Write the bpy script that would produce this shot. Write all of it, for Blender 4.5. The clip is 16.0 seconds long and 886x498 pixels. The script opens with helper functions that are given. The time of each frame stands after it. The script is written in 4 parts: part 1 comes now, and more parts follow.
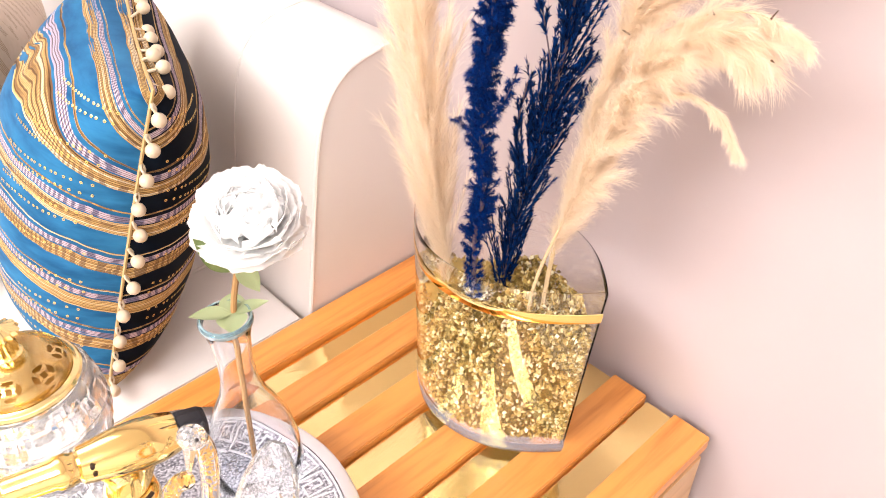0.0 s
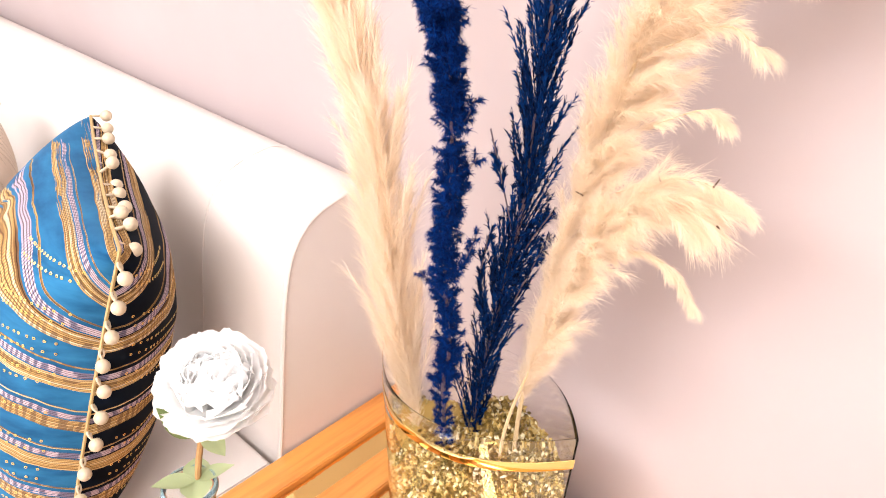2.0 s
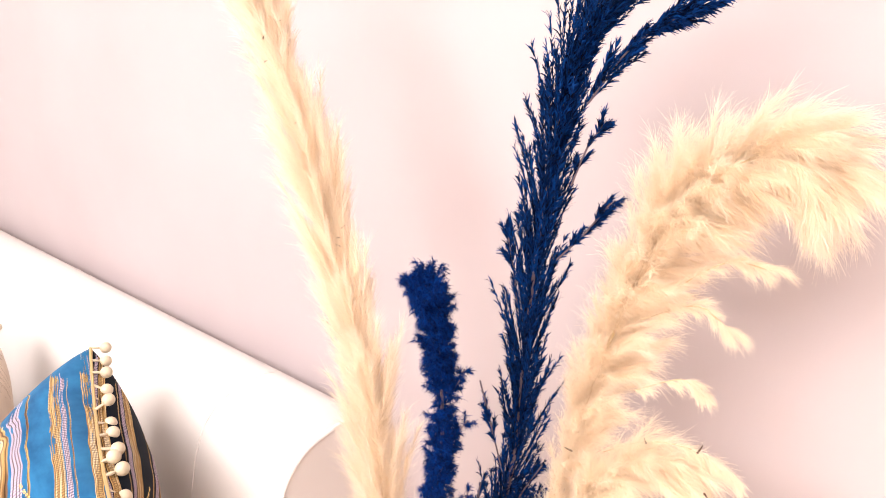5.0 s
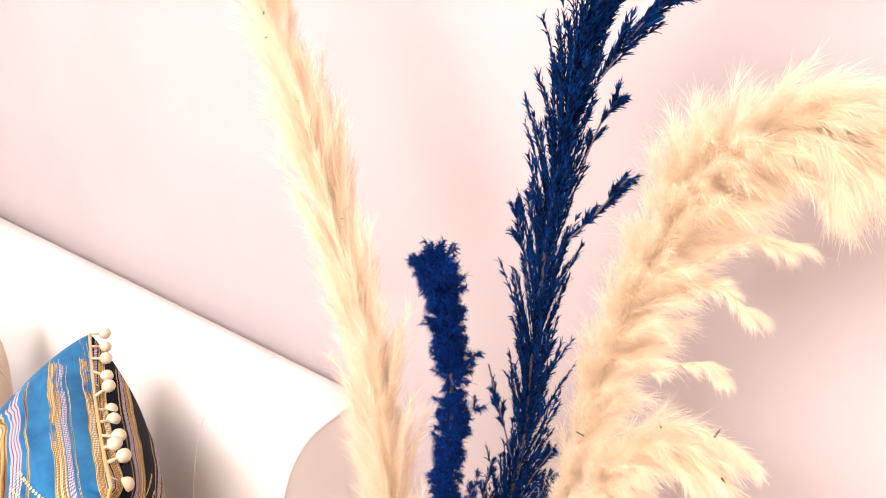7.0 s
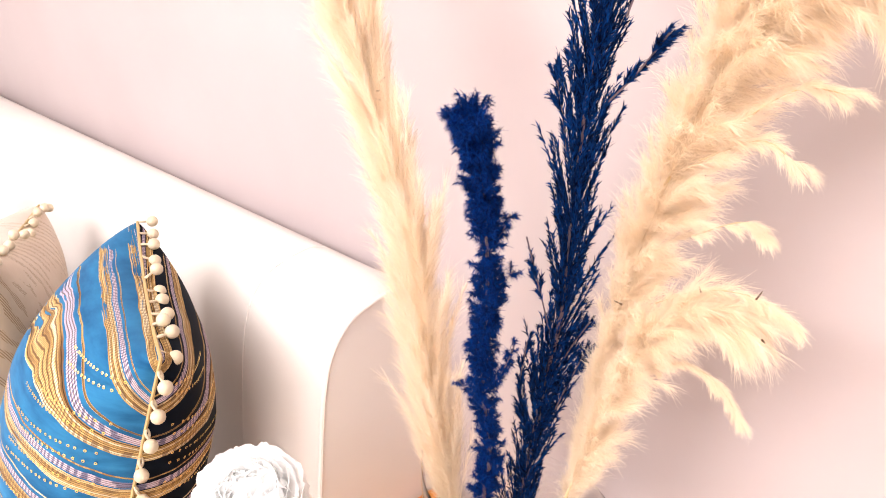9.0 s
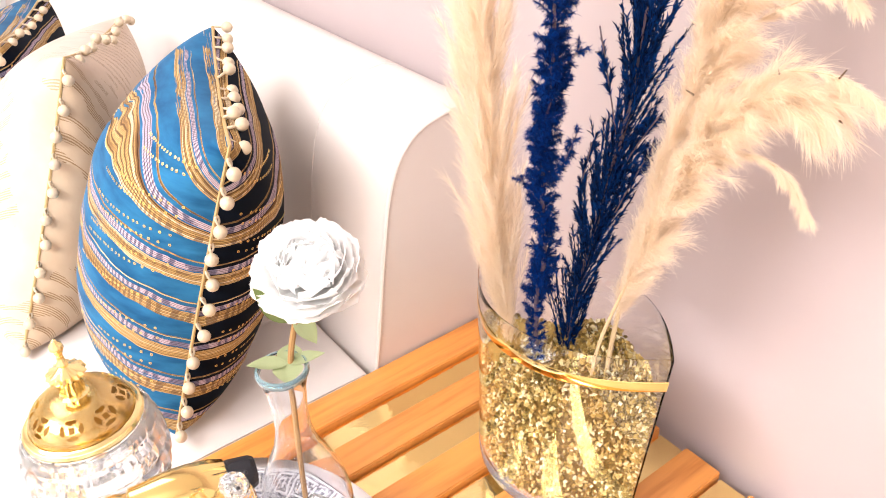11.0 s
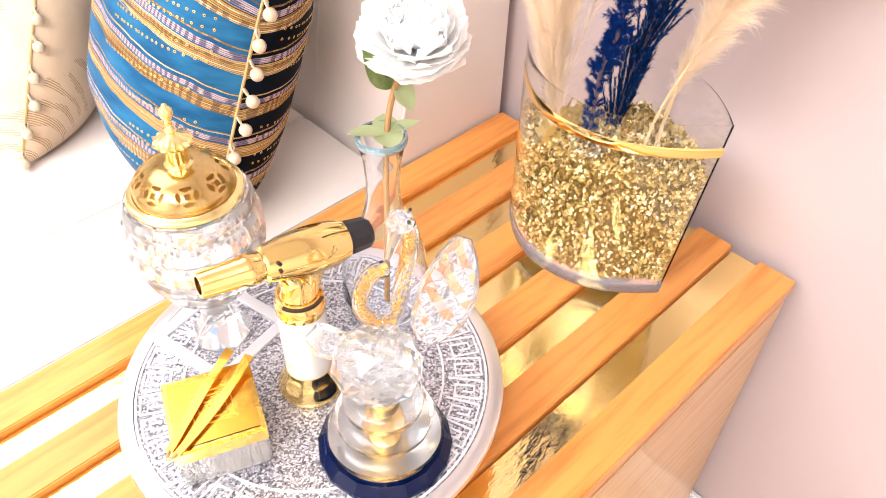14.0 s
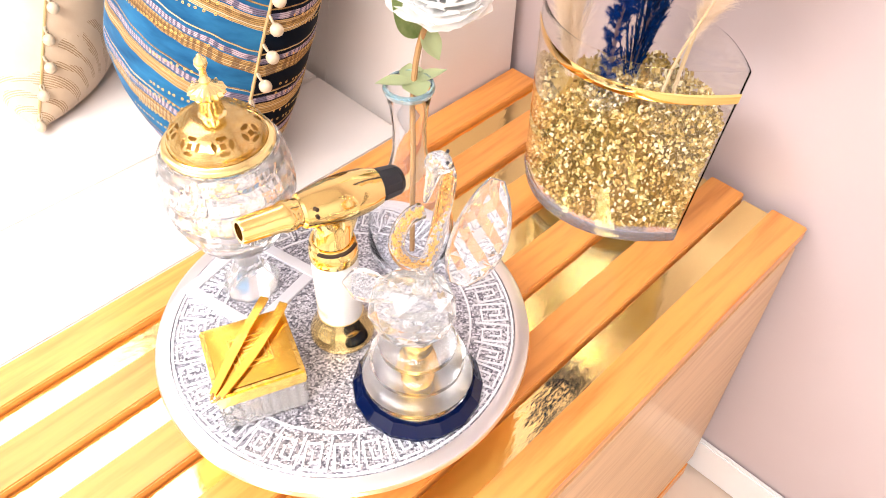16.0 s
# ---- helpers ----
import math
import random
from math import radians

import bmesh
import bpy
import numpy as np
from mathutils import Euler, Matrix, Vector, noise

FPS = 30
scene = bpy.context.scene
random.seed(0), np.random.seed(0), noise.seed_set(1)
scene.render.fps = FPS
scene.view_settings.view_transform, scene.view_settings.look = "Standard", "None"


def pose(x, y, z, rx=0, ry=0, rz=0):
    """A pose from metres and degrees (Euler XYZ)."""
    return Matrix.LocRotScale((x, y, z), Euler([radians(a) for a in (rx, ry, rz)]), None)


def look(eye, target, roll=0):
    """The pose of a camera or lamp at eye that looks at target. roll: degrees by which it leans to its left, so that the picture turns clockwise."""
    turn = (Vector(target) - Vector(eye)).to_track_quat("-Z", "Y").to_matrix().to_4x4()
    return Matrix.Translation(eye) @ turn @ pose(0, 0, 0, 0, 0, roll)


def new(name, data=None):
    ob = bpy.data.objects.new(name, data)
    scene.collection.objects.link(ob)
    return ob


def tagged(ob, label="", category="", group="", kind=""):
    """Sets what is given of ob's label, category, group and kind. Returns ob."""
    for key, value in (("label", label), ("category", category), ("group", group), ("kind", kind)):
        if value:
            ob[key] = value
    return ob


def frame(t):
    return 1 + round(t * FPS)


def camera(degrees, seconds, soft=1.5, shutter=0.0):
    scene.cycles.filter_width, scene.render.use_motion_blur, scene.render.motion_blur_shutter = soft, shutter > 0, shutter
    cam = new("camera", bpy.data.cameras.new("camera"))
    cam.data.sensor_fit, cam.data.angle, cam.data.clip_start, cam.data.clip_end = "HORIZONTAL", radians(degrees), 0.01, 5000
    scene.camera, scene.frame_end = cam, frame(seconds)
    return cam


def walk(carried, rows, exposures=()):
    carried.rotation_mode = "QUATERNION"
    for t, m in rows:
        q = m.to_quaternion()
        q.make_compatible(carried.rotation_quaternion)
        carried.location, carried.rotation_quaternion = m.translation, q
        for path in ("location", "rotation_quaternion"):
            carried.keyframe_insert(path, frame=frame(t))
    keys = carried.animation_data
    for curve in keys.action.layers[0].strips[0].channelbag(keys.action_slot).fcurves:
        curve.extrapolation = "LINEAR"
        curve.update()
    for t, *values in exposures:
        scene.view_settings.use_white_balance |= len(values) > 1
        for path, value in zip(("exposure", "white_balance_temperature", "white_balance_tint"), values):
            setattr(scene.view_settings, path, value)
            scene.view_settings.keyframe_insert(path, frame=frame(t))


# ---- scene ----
cam = camera(58.9, 16.0, soft=1.0)
PATH = [
    (0, (0.213, -0.632, 1.362), (-0.933, 0.446, 0.127), 0.1),
    (0.5, (0.205, -0.623, 1.37), (-0.95, 0.5, 0.185), 0.3),
    (1, (0.2, -0.618, 1.384), (-0.976, 0.555, 0.271), 0.1),
    (1.5, (0.201, -0.616, 1.396), (-0.991, 0.595, 0.34), -0.0),
    (2, (0.205, -0.614, 1.402), (-1.0, 0.617, 0.387), -0.4),
    (2.5, (0.21, -0.611, 1.414), (-1.016, 0.644, 0.454), -0.7),
    (3, (0.214, -0.61, 1.431), (-1.037, 0.669, 0.537), -1.0),
    (3.5, (0.213, -0.606, 1.445), (-1.063, 0.694, 0.619), -1.8),
    (4, (0.207, -0.606, 1.454), (-1.08, 0.728, 0.702), -1.0),
    (4.5, (0.203, -0.607, 1.462), (-1.099, 0.753, 0.788), -0.7),
    (5, (0.205, -0.61, 1.469), (-1.113, 0.77, 0.871), -0.9),
    (5.2, (0.208, -0.613, 1.471), (-1.114, 0.776, 0.902), -1.0),
    (7.3, (0.188, -0.599, 1.454), (-1.121, 0.77, 0.813), -1.1),
    (7.5, (0.194, -0.593, 1.439), (-1.162, 0.732, 0.802), -0.5),
    (8, (0.192, -0.595, 1.444), (-1.148, 0.705, 0.726), -1.5),
    (8.5, (0.196, -0.602, 1.438), (-1.139, 0.687, 0.692), -1.9),
    (9, (0.198, -0.602, 1.422), (-1.144, 0.626, 0.592), -2.7),
    (9.5, (0.203, -0.593, 1.402), (-1.13, 0.532, 0.424), -3.3),
    (9.7, (0.206, -0.591, 1.394), (-1.149, 0.484, 0.391), -3.5),
    (11.8, (0.234, -0.644, 1.338), (-1.113, 0.323, 0.22), -1.8),
    (12, (0.231, -0.655, 1.335), (-1.115, 0.311, 0.214), -1.6),
    (12.5, (0.189, -0.703, 1.338), (-1.084, 0.275, 0.145), -2.2),
    (13, (0.159, -0.75, 1.322), (-0.934, 0.299, 0.016), -0.2),
    (13.5, (0.159, -0.777, 1.317), (-0.89, 0.274, -0.023), 1.0),
    (14, (0.164, -0.792, 1.31), (-0.844, 0.235, -0.079), 2.1),
    (14.5, (0.164, -0.804, 1.305), (-0.818, 0.206, -0.115), 2.7),
    (15, (0.161, -0.809, 1.305), (-0.815, 0.192, -0.125), 2.4),
    (15.5, (0.158, -0.817, 1.303), (-0.803, 0.178, -0.141), 2.3),
    (16, (0.161, -0.833, 1.306), (-0.796, 0.168, -0.137), 1.6),
]
walk(cam, [(t, look(eye, target, roll)) for t, eye, target, roll in PATH])


# ---- light ----
world = bpy.data.worlds.new("world")
scene.world = world
world.use_nodes = True
world.node_tree.nodes["Background"].inputs[0].default_value = (0.9, 0.9, 1.0, 1)
world.node_tree.nodes["Background"].inputs[1].default_value = 0.3
scene.view_settings.exposure = 0.0

TABLE, TRAY, SEAT = 0.62, 0.693, 0.614


def unseen_lamp(x, y, z, size, watts, colour, up=False):
    data = bpy.data.lights.new("unseen_lamp", "AREA")
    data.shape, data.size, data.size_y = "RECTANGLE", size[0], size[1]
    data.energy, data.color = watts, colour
    ob = new("unseen_lamp", data)
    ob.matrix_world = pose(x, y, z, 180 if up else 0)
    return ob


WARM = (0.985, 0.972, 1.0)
# unseen overhead lamps; the upward ones are added fill off the ceiling
for lx, ly, lsize, down, ceiling_fill in ((-1.5, -0.8, (1.3, 0.9), 12, 7), (-0.5, -2.2, (1.4, 1.0), 86, 44), (0.6, -1.7, (0.9, 0.9), 38, 26)):
    unseen_lamp(lx, ly, 2.335, lsize, down, WARM)
    unseen_lamp(lx, ly, 2.375, lsize, ceiling_fill, WARM, True)


# ---- materials ----
class Mat:
    """A node material: Principled shader with small helpers."""

    def __init__(self, name, colour=(0.8, 0.8, 0.8), rough=0.5, metal=0.0, **more):
        self.mat = bpy.data.materials.new(name)
        self.mat.use_nodes = True
        self.nt = self.mat.node_tree
        self.p = self.nt.nodes["Principled BSDF"]
        self.p.inputs["Base Color"].default_value = (*colour, 1)
        self.p.inputs["Roughness"].default_value = rough
        self.p.inputs["Metallic"].default_value = metal
        for k, v in more.items():
            self.p.inputs[k.replace("_", " ")].default_value = v

    def node(self, kind, **props):
        n = self.nt.nodes.new(kind)
        for k, v in props.items():
            if k in n.inputs:
                n.inputs[k].default_value = v
        return n

    def link(self, a, b):
        self.nt.links.new(a, b)

    def coords(self, kind="Object", scale=(1, 1, 1), turn=(0, 0, 0)):
        c = self.nt.nodes.new("ShaderNodeTexCoord")
        m = self.nt.nodes.new("ShaderNodeMapping")
        m.inputs["Scale"].default_value = scale
        m.inputs["Rotation"].default_value = turn
        self.link(c.outputs[kind], m.inputs[0])
        return m.outputs[0]

    def noise(self, vec, scale, detail=4.0, rough=0.55):
        n = self.nt.nodes.new("ShaderNodeTexNoise")
        n.inputs["Scale"].default_value, n.inputs["Detail"].default_value = scale, detail
        n.inputs["Roughness"].default_value = rough
        self.link(vec, n.inputs["Vector"])
        return n.outputs["Fac"]

    def ramp(self, fac, stops, constant=False):
        r = self.nt.nodes.new("ShaderNodeValToRGB")
        e = r.color_ramp.elements
        while len(e) < len(stops):
            e.new(0.5)
        for k, (at, col) in zip(e, stops):
            k.position, k.color = at, (*col, 1)
        if constant:
            r.color_ramp.interpolation = "CONSTANT"
        self.link(fac, r.inputs[0])
        return r.outputs[0]

    def math(self, op, a, b=None):
        n = self.nt.nodes.new("ShaderNodeMath")
        n.operation = op
        for i, v in enumerate((a, b)):
            if v is None:
                continue
            if isinstance(v, (int, float)):
                n.inputs[i].default_value = v
            else:
                self.link(v, n.inputs[i])
        return n.outputs[0]

    def mix(self, fac, a, b, blend="MIX"):
        n = self.nt.nodes.new("ShaderNodeMix")
        n.data_type, n.blend_type = "RGBA", blend
        for k, v in ((0, fac), (6, a), (7, b)):
            if isinstance(v, tuple):
                n.inputs[k].default_value = (*v, 1)
            elif isinstance(v, (int, float)):
                n.inputs[k].default_value = v
            else:
                self.link(v, n.inputs[k])
        return n.outputs[2]

    def base(self, col):
        self.link(col, self.p.inputs["Base Color"])
        return self

    def rough(self, fac):
        self.link(fac, self.p.inputs["Roughness"])
        return self

    def bump(self, fac, strength=0.3, distance=0.001):
        b = self.nt.nodes.new("ShaderNodeBump")
        b.inputs["Strength"].default_value, b.inputs["Distance"].default_value = strength, distance
        self.link(fac, b.inputs["Height"])
        self.link(b.outputs[0], self.p.inputs["Normal"])
        return self


def wood_material(name, light, dark, seed, gloss):
    m = Mat(name, rough=0.42, Coat_Weight=gloss, Coat_Roughness=0.10)
    v = m.coords("Object", (22, 1.6, 22))
    grain = m.noise(v, 3.0 + seed, 6, 0.6)
    rnd = m.nt.nodes.new("ShaderNodeObjectInfo").outputs["Random"]
    col = m.ramp(grain, [(0.3, dark), (0.52, light), (0.75, tuple(c * 1.12 for c in light))])
    tone = m.math("MULTIPLY_ADD", rnd, 0.22)
    m.nt.nodes[-1].inputs[2].default_value = 0.88
    tint = m.nt.nodes.new("ShaderNodeCombineColor")
    for k in range(3):
        m.link(tone, tint.inputs[k])
    m.base(m.mix(1.0, col, tint.outputs[0], "MULTIPLY"))
    m.bump(grain, 0.12, 0.0006)
    return m.mat


WOOD = wood_material("oak_slat", (0.76, 0.305, 0.068), (0.57, 0.19, 0.036), 0, 0.40)
WOOD_PALE = wood_material("pale_wood", (0.60, 0.36, 0.17), (0.50, 0.27, 0.12), 1, 0.4)


def wall_material():
    m = Mat("painted_plaster", rough=0.55)
    v = m.coords("Object")
    big, fine = m.noise(v, 3, 3), m.noise(v, 260, 3)
    m.base(m.ramp(big, [(0.3, (0.515, 0.425, 0.418)), (0.7, (0.545, 0.458, 0.452))]))
    m.bump(fine, 0.08, 0.0006)
    return m.mat


WALL = wall_material()
CEILING = Mat("ceiling_paint", (0.82, 0.80, 0.78), 0.8).mat
WHITE = Mat("white_gloss_paint", (0.82, 0.80, 0.78), 0.3).mat
FLOOR = Mat("cream_tile", (0.62, 0.50, 0.40), 0.25)
FLOOR.base(FLOOR.ramp(FLOOR.noise(FLOOR.coords("Object"), 2.5, 5), [(0.3, (0.58, 0.46, 0.36)), (0.7, (0.66, 0.54, 0.44))]))
FLOOR = FLOOR.mat


def leatherette():
    m = Mat("white_leatherette", rough=0.45)
    v = m.coords("Object")
    m.base(m.ramp(m.noise(v, 4, 3), [(0.3, (0.76, 0.68, 0.63)), (0.7, (0.80, 0.73, 0.68))]))
    m.bump(m.noise(v, 420, 2), 0.12, 0.0005)
    return m.mat


SOFA = leatherette()
GOLD_MIRROR = Mat("gold_mirror_strip", (1.0, 0.77, 0.34), 0.07, 1.0)
GOLD_MIRROR.rough(GOLD_MIRROR.ramp(GOLD_MIRROR.noise(GOLD_MIRROR.coords("Object", (1, 0.3, 1)), 30, 4), [(0.35, (0.07,) * 3), (0.75, (0.24,) * 3)]))
GOLD_MIRROR.bump(GOLD_MIRROR.noise(GOLD_MIRROR.coords("Object", (1, 0.45, 1)), 90, 3), 0.22, 0.002)
GOLD_MIRROR = GOLD_MIRROR.mat
GOLD = Mat("polished_gold", (0.96, 0.70, 0.28), 0.08, 1.0).mat
GOLD_LID = Mat("bright_gold", (1.0, 0.80, 0.38), 0.17, 1.0).mat
LID_INSIDE = Mat("dull_gold_inside", (0.45, 0.26, 0.07), 0.5, 0.6).mat
GOLD_SATIN = Mat("satin_gold", (0.86, 0.58, 0.18), 0.28, 1.0).mat
GOLD_TEXT = Mat("hammered_gold", (0.90, 0.60, 0.16), 0.2, 1.0)
GOLD_TEXT.bump(GOLD_TEXT.noise(GOLD_TEXT.coords("Object"), 160, 2), 0.35, 0.001)
GOLD_TEXT = GOLD_TEXT.mat
GOLD_FACE = Mat("amber_gold_face", (0.94, 0.54, 0.09), 0.16, 0.9).mat
GLASS = Mat("clear_glass", (0.98, 0.985, 1.0), 0.0, Transmission_Weight=1.0, IOR=1.40).mat
THICK_GLASS = Mat("thick_pressed_glass", (0.90, 0.89, 0.97), 0.03, Transmission_Weight=0.82, IOR=1.4).mat
THIN_GLASS = Mat("thin_blown_glass", (1.0, 1.0, 1.0), 0.0, Transmission_Weight=1.0, IOR=1.12, Coat_Weight=0.8, Coat_Roughness=0.02).mat
CRYSTAL = Mat("cut_crystal", (1.0, 1.0, 1.0), 0.02, Transmission_Weight=0.90, IOR=1.44).mat
CRYSTAL_NECK = Mat("clear_neck_glass", (1.0, 1.0, 1.0), 0.02, Transmission_Weight=1.0, IOR=1.18, Coat_Weight=0.6).mat
CRYSTAL_DISC = Mat("crystal_disc", (1.0, 1.0, 1.0), 0.01, Transmission_Weight=0.97, IOR=1.42).mat
SILVER = Mat("silver_mirror", (0.90, 0.90, 0.92), 0.30, 1.0).mat
KEY_SILVER = Mat("pale_silver_lines", (0.86, 0.85, 0.88), 0.55, 0.35).mat
FROST = Mat("frosted_mirror", (0.82, 0.82, 0.85), 0.4, 0.7).mat
NAVY_GLASS = Mat("navy_glass", (0.0005, 0.004, 0.032), 0.03, Specular_IOR_Level=0.3).mat
BLACK = Mat("black_plastic", (0.012, 0.012, 0.016), 0.35).mat
# near-black for the slider slot and for shade painted inside holes
DARK = Mat("dark_slot_hole_shade", (0.03, 0.012, 0.004), 0.7).mat
PEARL = Mat("cream_bead", (0.62, 0.50, 0.35), 0.35)
PEARL.bump(PEARL.noise(PEARL.coords("Object"), 300, 2), 0.2, 0.0005)
PEARL = PEARL.mat
CORD = Mat("gold_cord", (0.52, 0.36, 0.16), 0.5, 0.2)
CORD.bump(CORD.noise(CORD.coords("Object"), 700, 1), 0.6, 0.001)
CORD = CORD.mat


def marble():
    m = Mat("white_marble", rough=0.2)
    v = m.coords("Object")
    m.base(m.ramp(m.noise(v, 28, 6, 0.65), [(0.33, (0.70, 0.58, 0.40)), (0.45, (0.80, 0.77, 0.72)), (0.7, (0.84, 0.82, 0.80))]))
    return m.mat


MARBLE = marble()


def glitter():
    m = Mat("silver_glitter", rough=0.42, metal=0.6)
    v = m.coords("Object")
    n = m.nt.nodes.new("ShaderNodeTexVoronoi")
    n.inputs["Scale"].default_value = 620
    m.link(v, n.inputs["Vector"])
    bw = m.nt.nodes.new("ShaderNodeRGBToBW")
    m.link(n.outputs["Color"], bw.inputs[0])
    m.base(m.ramp(bw.outputs[0], [(0.15, (0.10, 0.095, 0.12)), (0.45, (0.34, 0.33, 0.37)), (0.8, (0.80, 0.79, 0.84))]))
    m.bump(bw.outputs[0], 0.7, 0.0012)
    return m.mat


GLITTER = glitter()


def velvet(name, ground, ground2, back):
    """Striped embroidered velvet: bands along local z, broken into threads along local x."""
    m = Mat(name, rough=0.85, Sheen_Weight=0.0 if back else 0.08, Sheen_Roughness=0.4, Specular_IOR_Level=0.15)
    v = m.coords("Object")
    sep = m.nt.nodes.new("ShaderNodeSeparateXYZ")
    m.link(v, sep.inputs[0])
    x, z = sep.outputs[0], sep.outputs[2]
    if back:
        z = m.math("ADD", z, 0.004)
    warp = m.noise(m.coords("Object", (7, 7, 5)), 1.0, 3)
    # over the top edge the bands run on across the thickness
    lift = m.math("MAXIMUM", m.math("SUBTRACT", z, 0.065), 0.0)
    over = m.math("ADD", m.math("MULTIPLY", m.math("MULTIPLY", lift, lift), 70.0), 0.22)
    z = m.math("SUBTRACT", z, m.math("MULTIPLY", m.math("ABSOLUTE", sep.outputs[1]), over))
    zz = m.math("ADD", z, m.math("MULTIPLY", warp, 0.024))
    laid = m.nt.nodes.new("ShaderNodeCombineXYZ")
    m.link(x, laid.inputs[0])
    m.link(zz, laid.inputs[2])

    def along(kx, kz):
        n = m.nt.nodes.new("ShaderNodeMapping")
        n.inputs["Scale"].default_value = (kx, 1, kz)
        m.link(laid.outputs[0], n.inputs[0])
        return n.outputs[0]

    cell = m.math("FRACT", m.math("MULTIPLY", m.math("ADD", zz, 1.0), 1 / 0.054))
    # thread ends: ragged comb where the band starts and stops along x
    patch = m.noise(along(13, 20), 1.0, 2)
    comb = m.noise(along(9, 420), 1.0, 1)
    near = m.math("MULTIPLY", x, -1.6)
    near = m.math("ADD", near, m.math("MULTIPLY", m.math("MAXIMUM", m.math("SUBTRACT", sep.outputs[2], 0.05), 0.0), 0.2))
    cover = m.math("ADD", m.math("ADD", m.math("MULTIPLY", patch, 1.5), m.math("MULTIPLY", comb, 1.0)), near)
    cover = m.math("GREATER_THAN", cover, 1.11 if not back else 0.94)
    band = m.ramp(cell, [(0.0, (0, 0, 0)), (0.08, (1, 1, 1)), (0.34, (1, 1, 1)), (0.36, (0, 0, 0)), (0.39, (1, 1, 1)), (0.52, (0, 0, 0)), (0.60, (1, 1, 1)), (0.64, (0, 0, 0))], True)
    on = m.math("MULTIPLY", cover, band)
    lilac = m.ramp(cell, [(0.0, (0, 0, 0)), (0.39, (1, 1, 1)), (0.52, (0, 0, 0))], True)
    thread = m.nt.nodes.new("ShaderNodeTexWave")
    thread.bands_direction, thread.inputs["Scale"].default_value = "Z", 150
    thread.inputs["Distortion"].default_value, thread.inputs["Detail"].default_value = 0.8, 2.0
    m.link(laid.outputs[0], thread.inputs["Vector"])
    stitch = m.nt.nodes.new("ShaderNodeTexWave")
    stitch.bands_direction, stitch.inputs["Scale"].default_value = "X", 80
    stitch.inputs["Distortion"].default_value = 2.5
    m.link(v, stitch.inputs["Vector"])
    # every thread has its own tone, from brown through gold to cream
    tone = m.noise(along(6, 330), 1.0, 1)
    golds = m.ramp(tone, [(0.32, (0.16, 0.08, 0.03)), (0.42, (0.46, 0.27, 0.09)), (0.53, (0.66, 0.44, 0.18)), (0.66, (0.82, 0.68, 0.46))])
    gap = m.ramp(thread.outputs["Fac"], [(0.05, (0.25, 0.20, 0.16)), (0.35, (1, 1, 1))])
    golds = m.mix(1.0, golds, gap, "MULTIPLY")
    rows = m.ramp(m.noise(along(3, 90), 1.0, 1), [(0.47, (0, 0, 0)), (0.53, (1, 1, 1))])
    cross = m.math("MULTIPLY", m.math("GREATER_THAN", stitch.outputs["Fac"], 0.55), rows)
    golds = m.mix(m.math("MULTIPLY", cross, 0.62), golds, (0.14, 0.07, 0.04))
    lil = m.ramp(stitch.outputs["Fac"], [(0.25, (0.22, 0.19, 0.28)), (0.6, (0.62, 0.50, 0.56))])
    lil = m.mix(1.0, lil, gap, "MULTIPLY")
    emb = m.mix(lilac, golds, lil)
    pile = m.noise(m.coords("Object", (16, 16, 60)), 1.0, 5)
    cloth = m.ramp(pile, [(0.3, ground), (0.7, ground2)])
    m.base(m.mix(on, cloth, emb))
    m.link(m.math("MULTIPLY", on, 0.25), m.p.inputs["Metallic"])
    m.bump(m.math("ADD", m.math("MULTIPLY", on, thread.outputs["Fac"]), m.math("MULTIPLY", pile, 0.2)), 0.5, 0.0015)
    return m.mat


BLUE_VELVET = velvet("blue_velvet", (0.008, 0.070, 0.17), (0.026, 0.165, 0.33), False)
# rear panels: the same stripes on a near-black blue ground
REAR_VELVET = velvet("rear_velvet", (0.0006, 0.002, 0.005), (0.001, 0.005, 0.014), True)


def brocade(name, low, high, thread, share):
    m = Mat(name, rough=0.42, Sheen_Weight=0.2)
    v = m.coords("Object", (1, 1, 1), (0, 0.6, 0))
    w = m.nt.nodes.new("ShaderNodeTexWave")
    w.inputs["Scale"].default_value, w.inputs["Distortion"].default_value = 19, 5
    w.inputs["Detail"].default_value = 1
    m.link(v, w.inputs["Vector"])
    fine = m.nt.nodes.new("ShaderNodeTexWave")
    fine.inputs["Scale"].default_value = 150
    m.link(v, fine.inputs["Vector"])
    patch = m.noise(m.coords("Object"), 9, 2)
    line = m.math("MULTIPLY", m.math("GREATER_THAN", w.outputs["Fac"], 0.62), m.math("GREATER_THAN", fine.outputs["Fac"], 0.55))
    line = m.math("MULTIPLY", line, m.math("GREATER_THAN", patch, share))
    cloth = m.ramp(m.noise(m.coords("Object"), 14, 3), [(0.3, low), (0.7, high)])
    m.base(m.mix(line, cloth, thread))
    m.bump(m.math("ADD", m.noise(m.coords("Object"), 60, 2), line), 0.35, 0.002)
    return m.mat


CREAM = brocade("cream_brocade", (0.54, 0.42, 0.33), (0.64, 0.53, 0.43), (0.46, 0.32, 0.18), 0.53)
# rear cloth: deeper tan, partly shading put into the colour
SHADED_TAN = brocade("shaded_tan_brocade", (0.48, 0.34, 0.22), (0.58, 0.44, 0.30), (0.30, 0.18, 0.08), 0.47)


